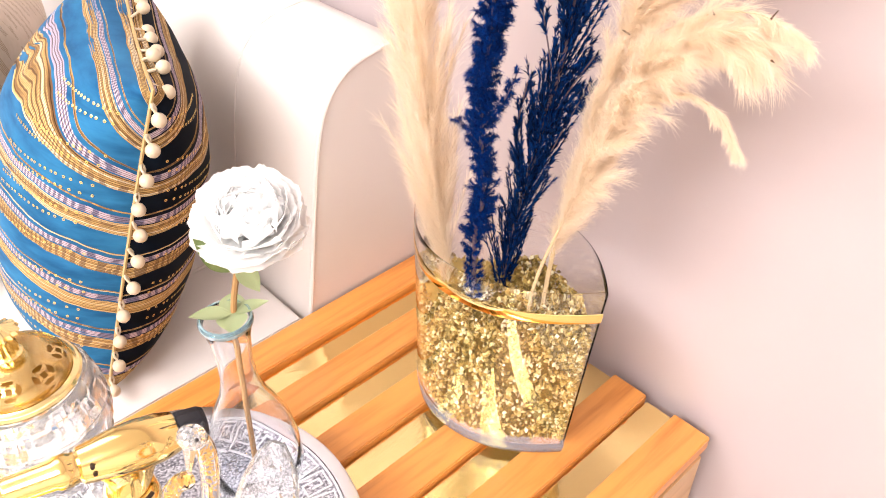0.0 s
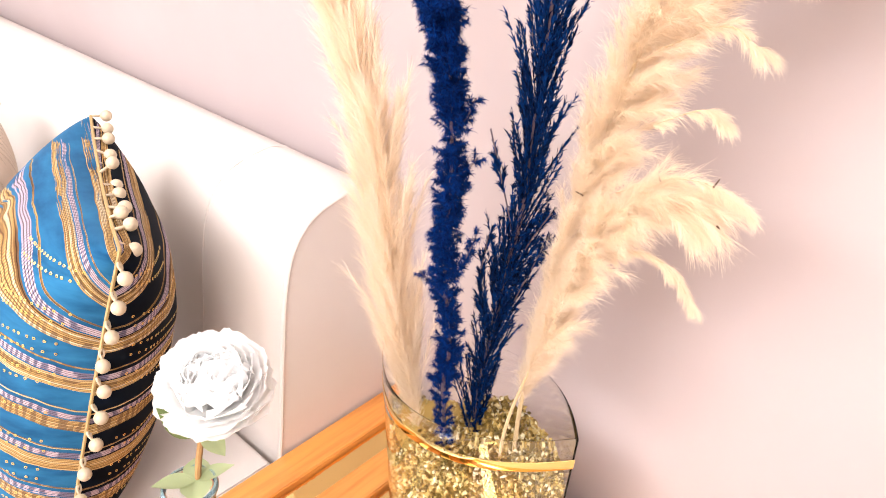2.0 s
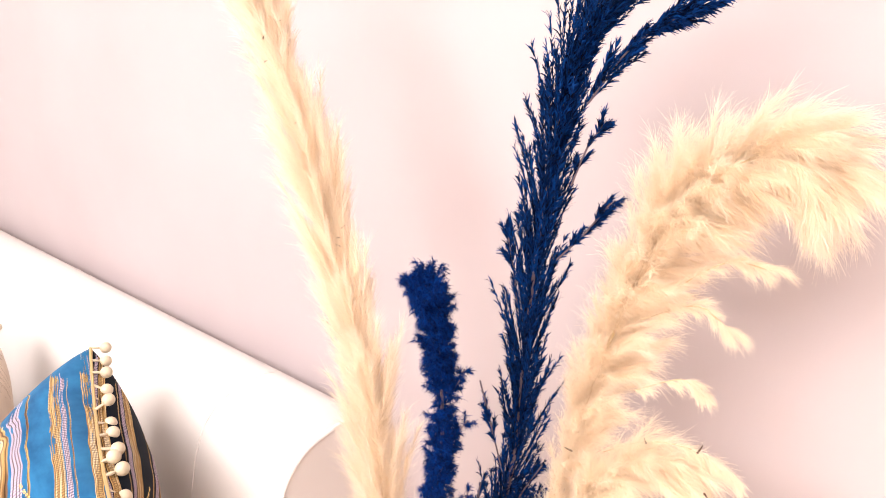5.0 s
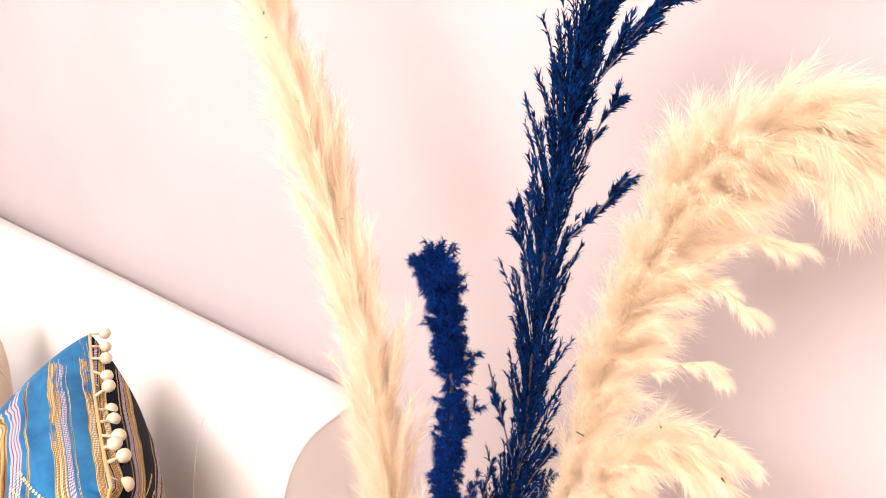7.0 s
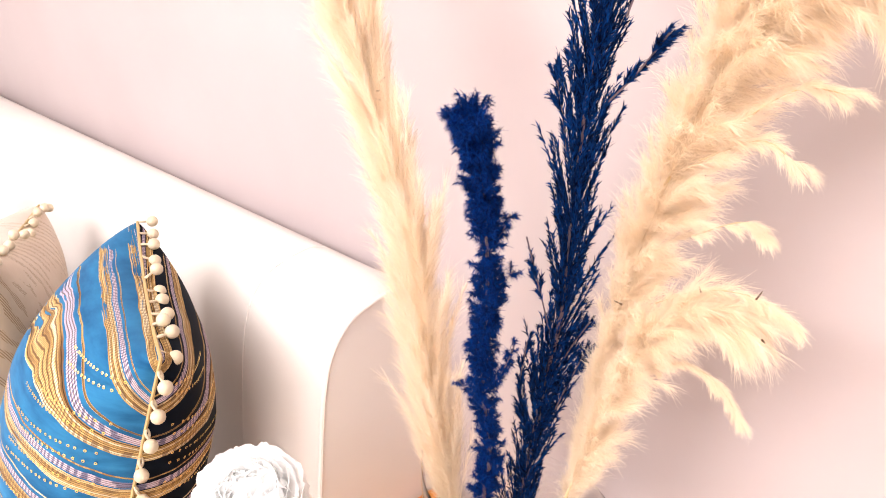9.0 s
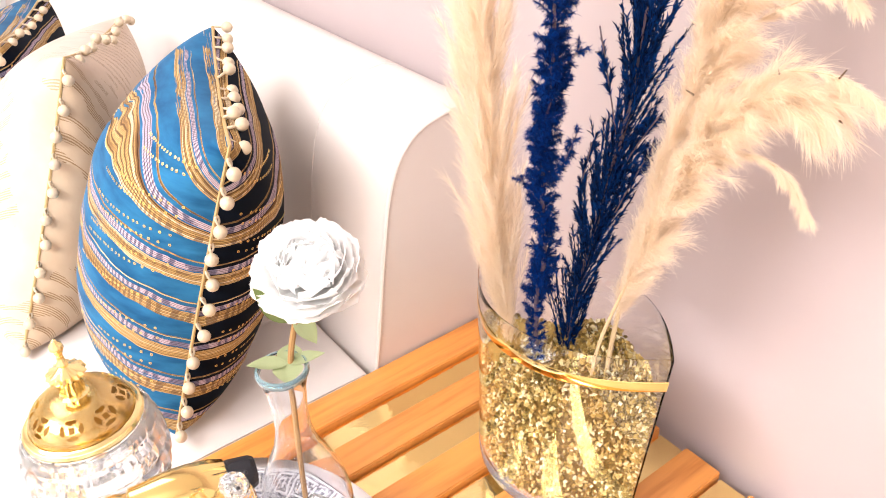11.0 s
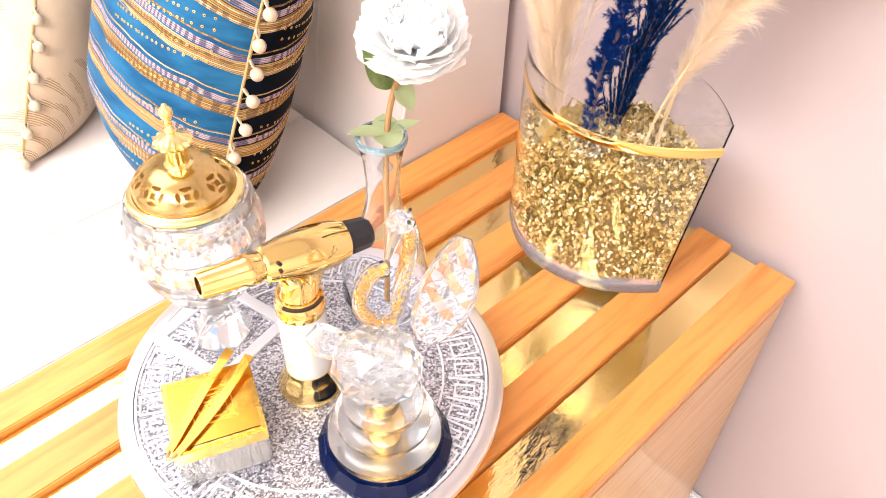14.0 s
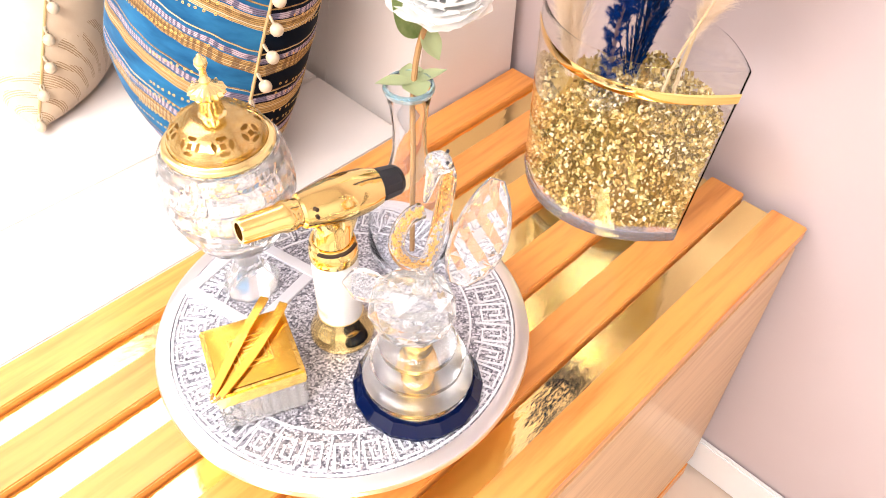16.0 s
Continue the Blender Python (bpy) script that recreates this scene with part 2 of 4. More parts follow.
def fibre(name, a, b, translucent):
    m = Mat(name, rough=0.8)
    g = m.nt.nodes.new("ShaderNodeNewGeometry")
    m.base(m.ramp(g.outputs["Random Per Island"], [(0.0, a), (1.0, b)]))
    if translucent:
        t = m.nt.nodes.new("ShaderNodeBsdfTranslucent")
        t.inputs[0].default_value = (*b, 1)
        mixer = m.nt.nodes.new("ShaderNodeMixShader")
        mixer.inputs[0].default_value = translucent
        m.link(m.p.outputs[0], mixer.inputs[1])
        m.link(t.outputs[0], mixer.inputs[2])
        m.link(mixer.outputs[0], m.nt.nodes["Material Output"].inputs[0])
    return m.mat


PAMPAS = fibre("pampas_fluff", (0.965, 0.80, 0.59), (0.99, 0.90, 0.78), 0.6)
PETAL = fibre("white_silk_petal", (0.98, 0.975, 0.965), (0.99, 0.985, 0.975), 0.50)
STRAW = Mat("straw_stem", (0.62, 0.46, 0.26), 0.6).mat
BLUE_FIBRE = fibre("dyed_blue_grass", (0.0004, 0.0015, 0.010), (0.002, 0.042, 0.20), 0.0)
BLUE_FIBRE.node_tree.nodes["Principled BSDF"].inputs["Specular IOR Level"].default_value = 0.08
FOX_FIBRE = fibre("dyed_blue_foxtail", (0.0006, 0.003, 0.022), (0.001, 0.040, 0.24), 0.0)
FOX_FIBRE.node_tree.nodes["Principled BSDF"].inputs["Specular IOR Level"].default_value = 0.08
BLUE_STEM = Mat("dyed_stem", (0.12, 0.08, 0.10), 0.6).mat
SEED = Mat("brown_seed", (0.10, 0.05, 0.02), 0.6).mat

LEAF = Mat("silk_leaf", (0.22, 0.30, 0.09), 0.5)
LEAF.base(LEAF.ramp(LEAF.noise(LEAF.coords("Object"), 60, 3), [(0.3, (0.18, 0.27, 0.07)), (0.7, (0.40, 0.46, 0.20))]))
LEAF = LEAF.mat
LEAF_PALE = Mat("pale_leaf", (0.52, 0.58, 0.32), 0.5).mat
FLOWER_STEM = Mat("brown_flower_stem", (0.36, 0.19, 0.07), 0.5).mat
CHIP = fibre("gold_stone_chips", (0, 0, 0), (1, 1, 1), 0.0)
for nd in CHIP.node_tree.nodes:
    if nd.type == "VALTORGB":
        el = nd.color_ramp.elements
        for _ in range(3):
            el.new(0.5)
        for k, (at, col) in zip(el, [(0.0, (0.13, 0.078, 0.016)), (0.3, (0.30, 0.185, 0.040)), (0.58, (0.45, 0.295, 0.075)), (0.84, (0.62, 0.48, 0.21)), (1.0, (0.80, 0.73, 0.50))]):
            k.position, k.color = at, (*col, 1)
    if nd.type == "BSDF_PRINCIPLED":
        nd.inputs["Roughness"].default_value, nd.inputs["Metallic"].default_value = 0.45, 0.08
AMBER = Mat("amber_gold_flakes", (0.86, 0.52, 0.14), 0.3, 0.5)
AMBER.bump(AMBER.noise(AMBER.coords("Object"), 900, 2), 0.8, 0.001)
AMBER = AMBER.mat


# ---- building helpers ----
def thing(name, at, label, category, group="", turn=None):
    ob = new(name)
    ob.empty_display_size = 0.02
    ob.matrix_world = Matrix.Translation(at) if turn is None else turn
    return tagged(ob, label, category, group)


def mesh_of(name, bm, material, smooth=True, sharp=True):
    me = bpy.data.meshes.new(name)
    bm.normal_update()
    bm.to_mesh(me)
    bm.free()
    me.materials.append(material)
    if smooth:
        for f in me.polygons:
            f.use_smooth = True
        if sharp:
            me.set_sharp_from_angle(angle=radians(38))
    return me


def part(name, bm, material, parent, label="", smooth=True):
    ob = new(name, bm if isinstance(bm, bpy.types.Mesh) else mesh_of(name, bm, material, smooth))
    ob.parent = parent
    return tagged(ob, label) if label else ob


def setting(name, bm, material, label, category, smooth=False):
    ob = new(name, mesh_of(name, bm, material, smooth))
    return tagged(ob, label, category, kind="structure")


def block(x0, x1, y0, y1, z0, z1, bevel=0.0, segments=2, bm=None):
    bm = bm or bmesh.new()
    m = Matrix.LocRotScale(((x0 + x1) / 2, (y0 + y1) / 2, (z0 + z1) / 2), None, (x1 - x0, y1 - y0, z1 - z0))
    got = bmesh.ops.create_cube(bm, size=1, matrix=m)
    if bevel:
        edges = {e for v in got["verts"] for e in v.link_edges}
        bmesh.ops.bevel(bm, geom=list(edges), offset=bevel, segments=segments, affect="EDGES", clamp_overlap=True)
    return bm


def lathe(profile, n=48, bm=None, m=None):
    """Turns (radius, height) points round z; ends at radius 0 close to a point."""
    bm = bm or bmesh.new()
    m = m or Matrix()
    rings = []
    for r, z in profile:
        if r < 1e-6:
            rings.append([bm.verts.new(m @ Vector((0, 0, z)))])
        else:
            rings.append([bm.verts.new(m @ Vector((r * math.cos(a), r * math.sin(a), z))) for a in (2 * math.pi * k / n for k in range(n))])
    for a, b in zip(rings, rings[1:]):
        for k in range(n):
            q = [a[k % len(a)], a[(k + 1) % n % len(a)], b[(k + 1) % n % len(b)], b[k % len(b)]]
            q = list(dict.fromkeys(q))
            if len(q) > 2:
                bm.faces.new(q)
    return bm


def smooth_path(points, steps):
    """Catmull-Rom through points."""
    p = [Vector(q) for q in points]
    p = [p[0] * 2 - p[1]] + p + [p[-1] * 2 - p[-2]]
    out = []
    for i in range(1, len(p) - 2):
        for s in range(steps):
            t = s / steps
            a, b, c, d = p[i - 1:i + 3]
            out.append(0.5 * ((2 * b) + (c - a) * t + (2 * a - 5 * b + 4 * c - d) * t * t + (3 * b - a - 3 * c + d) * t ** 3))
    out.append(p[-2])
    return out


def tube(path, radius, n=10, bm=None, closed=False):
    bm = bm or bmesh.new()
    path = [Vector(p) for p in path]
    count = len(path)
    rings = []
    side = None
    for i, p in enumerate(path):
        if closed:
            t = (path[(i + 1) % count] - path[i - 1]).normalized()
        else:
            t = (path[min(i + 1, count - 1)] - path[max(i - 1, 0)]).normalized()
        if side is None:
            side = t.orthogonal().normalized()
        side = (side - t * side.dot(t)).normalized()
        up = t.cross(side)
        r = radius(i / max(1, count - 1)) if callable(radius) else radius
        rings.append([bm.verts.new(p + (side * math.cos(a) + up * math.sin(a)) * r) for a in (2 * math.pi * k / n for k in range(n))])
    pairs = list(zip(rings, rings[1:])) + ([(rings[-1], rings[0])] if closed else [])
    for a, b in pairs:
        for k in range(n):
            bm.faces.new((a[k], a[(k + 1) % n], b[(k + 1) % n], b[k]))
    if not closed:
        bm.faces.new(rings[0][::-1])
        bm.faces.new(rings[-1])
    return bm


def ball(r, at=(0, 0, 0), u=14, v=9, bm=None):
    bm = bm or bmesh.new()
    bmesh.ops.create_uvsphere(bm, u_segments=u, v_segments=v, radius=r, matrix=Matrix.Translation(at))
    return bm


# ---- room ----
setting("floor", block(-3.2, 2.0, -3.4, 0.14, -0.1, 0.0), FLOOR, "cream stone-look tiled floor", "floor")
setting("wall_back", block(-3.2, 2.0, 0.02, 0.14, 0.0, 2.6), WALL, "pale pink painted plaster wall behind the sofa", "wall")
# unseen walls added to close the room, kept white to bounce light
setting("unseen_wall_front", block(-3.2, 2.0, -3.4, -3.28, 0.0, 2.6), CEILING, "unseen wall added in white to bounce light", "wall")
setting("unseen_wall_left", block(-3.32, -3.2, -3.4, 0.14, 0.0, 2.6), CEILING, "unseen wall added in white to bounce light", "wall")
setting("unseen_wall_right", block(2.0, 2.12, -3.4, 0.14, 0.0, 2.6), CEILING, "unseen wall added in white to bounce light", "wall")
setting("ceiling", block(-3.3, 2.1, -3.4, 0.14, 2.6, 2.7), CEILING, "white painted ceiling", "ceiling")
setting("baseboard", block(-3.2, 2.0, 0.006, 0.0175, 0.002, 0.085, 0.003), WHITE, "white glossy skirting board along the wall", "baseboard")

# ---- side table ----
W, L = 0.496, 1.06
table = thing("side_table", (-W / 2, -L / 2, 0), "low wooden side table with gold mirrored strips between slats", "table")
slat_w = 0.0490
pitch = (W - slat_w) / 5
for k in range(6):
    x = -W / 2 + k * pitch
    part("slat", block(x, x + slat_w, -L / 2, L / 2, TABLE - 0.020, TABLE, 0.0015), WOOD, table)
for k in range(5):
    x = -W / 2 + k * pitch + slat_w
    part("gold_strip", block(x + 0.0022, x + pitch - slat_w - 0.0005, -L / 2 + 0.002, L / 2 - 0.001, TABLE - 0.018, TABLE - 0.0095, 0.0006), GOLD_MIRROR, table, "gold mirrored inlay strip", False)
part("underboard", block(-W / 2 + 0.004, W / 2 - 0.004, -L / 2 + 0.004, L / 2 - 0.004, TABLE - 0.036, TABLE - 0.021, 0.001), WOOD_PALE, table)
for sx in (-1, 1):
    x = sx * (W / 2 - 0.011)
    part("side_panel", block(x - 0.009, x + 0.009, -L / 2 + 0.002, L / 2 - 0.002, 0.045, TABLE - 0.0365, 0.001), WOOD_PALE, table, "pale veneered side panel")
part("bottom_board", block(-W / 2 + 0.021, W / 2 - 0.021, -L / 2 + 0.003, L / 2 - 0.003, 0.08, 0.10, 0.001), WOOD_PALE, table)
for sx in (-1, 1):
    x = sx * (W / 2 - 0.013)
    part("base_rail", block(x - 0.0125, x + 0.0125, -L / 2 + 0.012, L / 2 - 0.012, 0.0, 0.0445, 0.005), WOOD, table)

# ---- sofa ----
sofa = thing("sofa", (-1.66, -0.5, 0), "white leatherette sofa with rounded back and piped edge", "sofa")
X0, X1 = -1.15, 1.160
back_profile = [(-0.262, 0.36), (-0.215, 0.60), (-0.194, 0.729), (-0.178, 0.828), (-0.166, 0.880), (-0.150, 0.918), (-0.122, 0.946), (-0.085, 0.958), (-0.045, 0.962), (-0.018, 0.955), (-0.004, 0.935), (-0.001, 0.90), (-0.001, 0.36)]


def extrude_profile(profile, x0, x1, dy=0.0, steps=1):
    bm = bmesh.new()
    rings = []
    for k in range(steps + 1):
        x = x0 + (x1 - x0) * k / steps
        rings.append([bm.verts.new((x, y + dy, z)) for y, z in profile])
    for a, b in zip(rings, rings[1:]):
        for j in range(len(profile)):
            bm.faces.new((a[j], a[(j + 1) % len(profile)], b[(j + 1) % len(profile)], b[j]))
    bm.faces.new(rings[0][::-1])
    bm.faces.new(rings[-1])
    bmesh.ops.recalc_face_normals(bm, faces=bm.faces)
    return bm


seam_x = 0.965
back = part("backrest", extrude_profile(back_profile, X0, X1, 0.5, 12), SOFA, sofa, "", False)
for f in back.data.polygons:
    f.use_smooth = abs(f.normal.x) < 0.5
front_run = [(y + 0.5, z) for y, z in back_profile[:10]]
part("piping", tube(smooth_path([(X1 - 0.001, y - 0.001, z + 0.001) for y, z in front_run], 4), 0.0034, 8), SOFA, back)
part("seam", tube(smooth_path([(seam_x, y + 0.0003, z - 0.0003) for y, z in front_run], 4), 0.0011, 8), SOFA, back)
part("base", block(X0, X1, -0.50, 0.29, 0.06, 0.40, 0.01), SOFA, sofa)
for a, b in ((X0, -0.2), (-0.197, seam_x - 0.001), (seam_x + 0.001, X1)):
    part("seat_cushion", block(a, b, -0.52, 0.272, 0.402, SEAT, 0.004, 3), SOFA, sofa)
for sx in (X0 + 0.08, X1 - 0.08):
    for y in (-0.42, 0.2):
        part("sofa_foot", block(sx - 0.03, sx + 0.03, y - 0.03, y + 0.03, 0.0, 0.0595, 0.004), BLACK, sofa)


# ---- cushions ----
def cushion_frame(corner, along, down, w, h):
    v = Vector(down).normalized()
    u = Vector(along)
    u = (u - v * u.dot(v)).normalized()
    n = (-v).cross(u)
    c = Vector(corner) + u * (w / 2) + v * (h / 2)
    m = Matrix((u, n, -v)).transposed().to_4x4()
    m.translation = c
    return m


def cushion_point(a, b, side, w, h, thick, seed):
    rise = 0.03 if seed == 1 else 0.10
    x = w / 2 * a * (1 - 0.075 * (1 - b * b))
    z = h / 2 * b * (1 - 0.06 * (1 - a * a))
    e = max(0.0, (1 - a * a) * (1 - (b * b if b > 0 else b ** 4)))
    y = side * thick / 2 * (1.28 if side > 0 else 1.0) * e ** 0.42
    y += 0.006 * e * noise.noise(Vector((a * 3 + seed, b * 3, side)))
    return Vector((x, y, z + rise * (x + w / 2) * (b + 1) / 2))


pom_mesh = None


def cushion(m, w, h, thick, front, rear, label, seed, side_poms, top_poms):
    global pom_mesh
    ob = thing("throw_cushion", (0, 0, 0), label, "cushion", "cushions on the sofa", m)
    N = 56
    ts = [math.sin(math.pi / 2 * (2 * k / N - 1)) for k in range(N + 1)]
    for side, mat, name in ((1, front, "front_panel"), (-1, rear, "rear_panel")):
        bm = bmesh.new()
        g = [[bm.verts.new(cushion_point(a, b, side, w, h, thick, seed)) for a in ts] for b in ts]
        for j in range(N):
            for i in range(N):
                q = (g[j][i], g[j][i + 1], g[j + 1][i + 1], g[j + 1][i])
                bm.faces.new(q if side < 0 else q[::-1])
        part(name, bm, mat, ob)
    rim = [(-1, b) for b in ts] + [(a, 1) for a in ts[1:]] + [(1, b) for b in ts[::-1][1:]] + [(a, -1) for a in ts[::-1][1:-1]]
    part("cord", tube([cushion_point(a, b, 0, w, h, thick, seed) for a, b in rim], 0.0022, 6, closed=True), CORD, ob, "twisted gold edging cord")
    if front is BLUE_VELVET:
        vs, fs = [], []
        sr = random.Random(seed + 40)
        for row in range(30):
            b = -0.94 + 1.84 * row / 29
            a0, a1 = -0.97, sr.uniform(-0.75, -0.35)
            if (row * 0.0633 * h / 2) % 0.042 > 0.024:
                continue
            count = int((a1 - a0) * w / 2 / 0.0052)
            for k in range(count):
                a = a0 + (a1 - a0) * (k + sr.uniform(-0.2, 0.2)) / max(1, count)
                for side in (1, -1):
                    p = cushion_point(a, b, side, w, h, thick, seed)
                    du = cushion_point(a + 0.01, b, side, w, h, thick, seed) - p
                    dv = cushion_point(a, b + 0.01, side, w, h, thick, seed) - p
                    du.normalize()
                    nn = dv.cross(du).normalized() * side
                    dv = nn.cross(du) * side
                    n0 = len(vs)
                    for ring, lift in ((0.0018, 0.0009), (0.0008, 0.0012)):
                        vs += [p + nn * lift + (du * math.cos(t) + dv * math.sin(t)) * ring for t in (math.pi / 4 * q for q in range(8))]
                    fs += [(n0 + q, n0 + (q + 1) % 8, n0 + 8 + (q + 1) % 8, n0 + 8 + q) for q in range(8)]
        me = bpy.data.meshes.new("sequins")
        me.from_pydata(vs, [], fs)
        me.materials.append(GOLD_SATIN)
        part("sequin_trim", me, GOLD_SATIN, ob, "rows of small gold ring sequins")["kind"] = "stuff"
    if pom_mesh is None:
        bm = ball(0.0078, (0, 0, 0), 14, 10)
        tube(smooth_path([(0, 0, 0.008), (0.002, 0.001, 0.014), (-0.001, 0, 0.019)], 4), 0.0016, 6, bm)
        tube(smooth_path([(0, 0, 0.008), (-0.003, -0.001, 0.013), (-0.002, 0, 0.019)], 4), 0.0013, 6, bm)
        pom_mesh = mesh_of("pompom", bm, PEARL)
    rnd = random.Random(seed)
    spots = [(-1, b) for b in np.linspace(-0.9, 0.93, side_poms)] + [(a, 1) for a in np.linspace(-0.88, 1.0, top_poms)]
    inv = m.to_3x3().inverted()
    for a, b in spots:
        p = cushion_point(a, b, 0, w, h, thick, seed)
        out = Vector((-1, 0, 0)) if a == -1 else Vector((0, 0, 1))
        hang = (inv @ Vector((0, 0, -1))) * 0.9 + out * 0.9 + Vector((rnd.uniform(-0.3, 0.3), rnd.uniform(-0.5, 0.15), rnd.uniform(-0.3, 0.3)))
        q = hang.normalized().to_track_quat("-Z", "Y").to_matrix().to_4x4()
        pm = part("pompom", pom_mesh, PEARL, ob)
        pm.matrix_basis = Matrix.Translation(p + hang.normalized() * 0.019) @ q
    return ob


blue_m = cushion_frame((-0.490, -0.360, 1.010), (-0.915, 0.369, 0.10), (-0.055, -0.125, -0.385), 0.355, 0.405)
cushion(blue_m, 0.355, 0.405, 0.215, BLUE_VELVET, REAR_VELVET, "blue velvet cushion with gold embroidered stripes and pompoms", 1, 11, 12)
cream_m = cushion_frame((-0.875, -0.420, 1.015), (-0.84, 0.52, 0.12), (0.03, -0.18, -0.39), 0.40, 0.43)
cushion(cream_m, 0.40, 0.43, 0.22, CREAM, SHADED_TAN, "cream brocade cushion with gold thread pattern and pompoms", 2, 11, 10)
third_m = cushion_frame((-1.215, -0.45, 0.955), (-0.92, 0.38, -0.05), (0.0, -0.38, -0.92), 0.39, 0.40)
cushion(third_m, 0.39, 0.40, 0.22, BLUE_VELVET, REAR_VELVET, "blue velvet cushion with gold stripes behind the cream cushion", 3, 10, 8)


# ---- vase ----
VC = Vector((-0.218, -0.155, TABLE))
vase = thing("glass_vase", VC, "clear boat-shaped glass vase with a gold band, half filled with chips", "vase")


def boat(u, r, s=1.0):
    """Plan of the vase at turn u in 0..1: two arcs that meet in points; r is the height share."""
    half = 0.112 + 0.014 * r
    wide = (0.060 + 0.010 * r) * s
    t = u * 2
    k = -1 if t < 1 else 1
    c = math.cos(math.pi * (t % 1.0))
    x = -half * s * c if t < 1 else half * s * c
    y = k * wide * (1 - abs(c) ** 2.2)
    lean = 0.012 * r
    return Vector((x + 0.004 * r, y + x * 0.09 + lean, 0))


def boat_rings(bm, levels, n=72):
    rings = []
    for z, r, s in levels:
        rings.append([bm.verts.new(boat(k / n, r, s) + Vector((0, 0, z))) for k in range(n)])
    for a, b in zip(rings, rings[1:]):
        for k in range(n):
            bm.faces.new((a[k], a[(k + 1) % n], b[(k + 1) % n], b[k]))
    return rings


VH = 0.248
bm = bmesh.new()
lv = [(0.001, 0, 0.985), (0.003, 0, 0.997), (0.005, 0.01, 1.0)] + [(VH * k / 8, k / 8, 1.0) for k in range(1, 8)] + [(VH - 0.010, (VH - 0.010) / VH, 1.0), (VH - 0.0025, (VH - 0.0025) / VH, 1.0), (VH, 1, 0.994), (VH, 1, 0.988), (VH - 0.0025, (VH - 0.0025) / VH, 0.982), (VH - 0.010, (VH - 0.010) / VH, 0.982)]
lv += [(VH * k / 8, k / 8, 0.982) for k in range(7, 0, -1)] + [(0.024, 0.097, 0.982), (0.018, 0.073, 0.981), (0.014, 0.06, 0.95)]
rg = boat_rings(bm, lv)
bm.faces.new(rg[0][::-1])
bm.faces.new(rg[-1])
bmesh.ops.recalc_face_normals(bm, faces=bm.faces)
vase_wall = part("glass_wall", bm, THIN_GLASS, vase)
vase_wall.visible_shadow = False
bm = bmesh.new()
rg = boat_rings(bm, [(0.0006, 0, 0.975), (0.002, 0, 1.0), (0.005, 0.01, 1.006), (0.015, 0.06, 1.006), (0.018, 0.073, 0.996)])
bm.faces.new(rg[0][::-1])
bm.faces.new(rg[-1])
bmesh.ops.recalc_face_normals(bm, faces=bm.faces)
part("glass_base", bm, THICK_GLASS, vase, "thick clear glass base").visible_shadow = False
bm = bmesh.new()
rows = [[bm.verts.new(boat(0.003 + 0.494 * k / 60, r, sc) + Vector((0, 0, z))) for k in range(61)] for z, r, sc in ((0.208, 0.84, 1.004), (0.209, 0.84, 1.009), (0.2195, 0.885, 1.009), (0.2205, 0.885, 1.004))]
for a, b in zip(rows, rows[1:]):
    for k in range(60):
        bm.faces.new((a[k], a[k + 1], b[k + 1], b[k]))
part("gold_band", bm, GOLD, vase_wall, "painted gold band")

# stone chips: a core with loose chips over its skin
rnd = random.Random(5)
chips = thing("stone_chips", VC, "gold and cream decorative stone chips filling the vase", "stones")
chips["kind"] = "stuff"


def chip_top(x):
    return 0.178 + 0.014 * math.sin(x * 22 + 0.6) + 0.006 * math.cos(x * 60)


bm = bmesh.new()
rg = boat_rings(bm, [(0.021, 0.08, 0.90), (0.06, 0.24, 0.90), (0.11, 0.45, 0.90), (0.165, 0.66, 0.89)])
bm.faces.new(rg[0][::-1])
bm.faces.new(rg[-1])
part("chip_core", bm, CHIP, chips)


def chip_soup(spots, lo, hi):
    vs, fs = [], []
    for p in spots:
        e = Euler((rnd.uniform(0, 6), rnd.uniform(0, 6), rnd.uniform(0, 6))).to_matrix()
        s = rnd.uniform(lo, hi)
        sx = (s, s * rnd.uniform(0.6, 1.0), s * rnd.uniform(0.35, 0.7))
        n0 = len(vs)
        for d in ((1, 0.2, 0), (-0.2, 1, 0.1), (-1, -0.1, 0), (0.1, -1, -0.1), (0.2, 0.1, 1), (-0.1, 0, -1)):
            vs.append(p + e @ Vector((d[0] * sx[0] * rnd.uniform(0.7, 1.2), d[1] * sx[1], d[2] * sx[2])))
        for a, b in ((0, 1), (1, 2), (2, 3), (3, 0)):
            fs += [(n0 + a, n0 + b, n0 + 4), (n0 + b, n0 + a, n0 + 5)]
    me = bpy.data.meshes.new("stone_chip")
    me.from_pydata(vs, [], fs)
    me.materials.append(CHIP)
    return me


spots = []
for k in range(7600):
    u = rnd.random()
    z = rnd.uniform(0.022, 0.19)
    s = rnd.uniform(0.925, 0.958)
    p = boat(u, z / VH, s)
    if z < chip_top(p.x):
        spots.append(p + Vector((0, 0, z)))
for k in range(2000):
    p = boat(rnd.random(), 0.7, 0.93 * math.sqrt(rnd.random()))
    spots.append(p + Vector((0, 0, chip_top(p.x) + rnd.uniform(-0.016, 0.003))))
part("chips", chip_soup(spots, 0.0022, 0.0044), CHIP, chips)


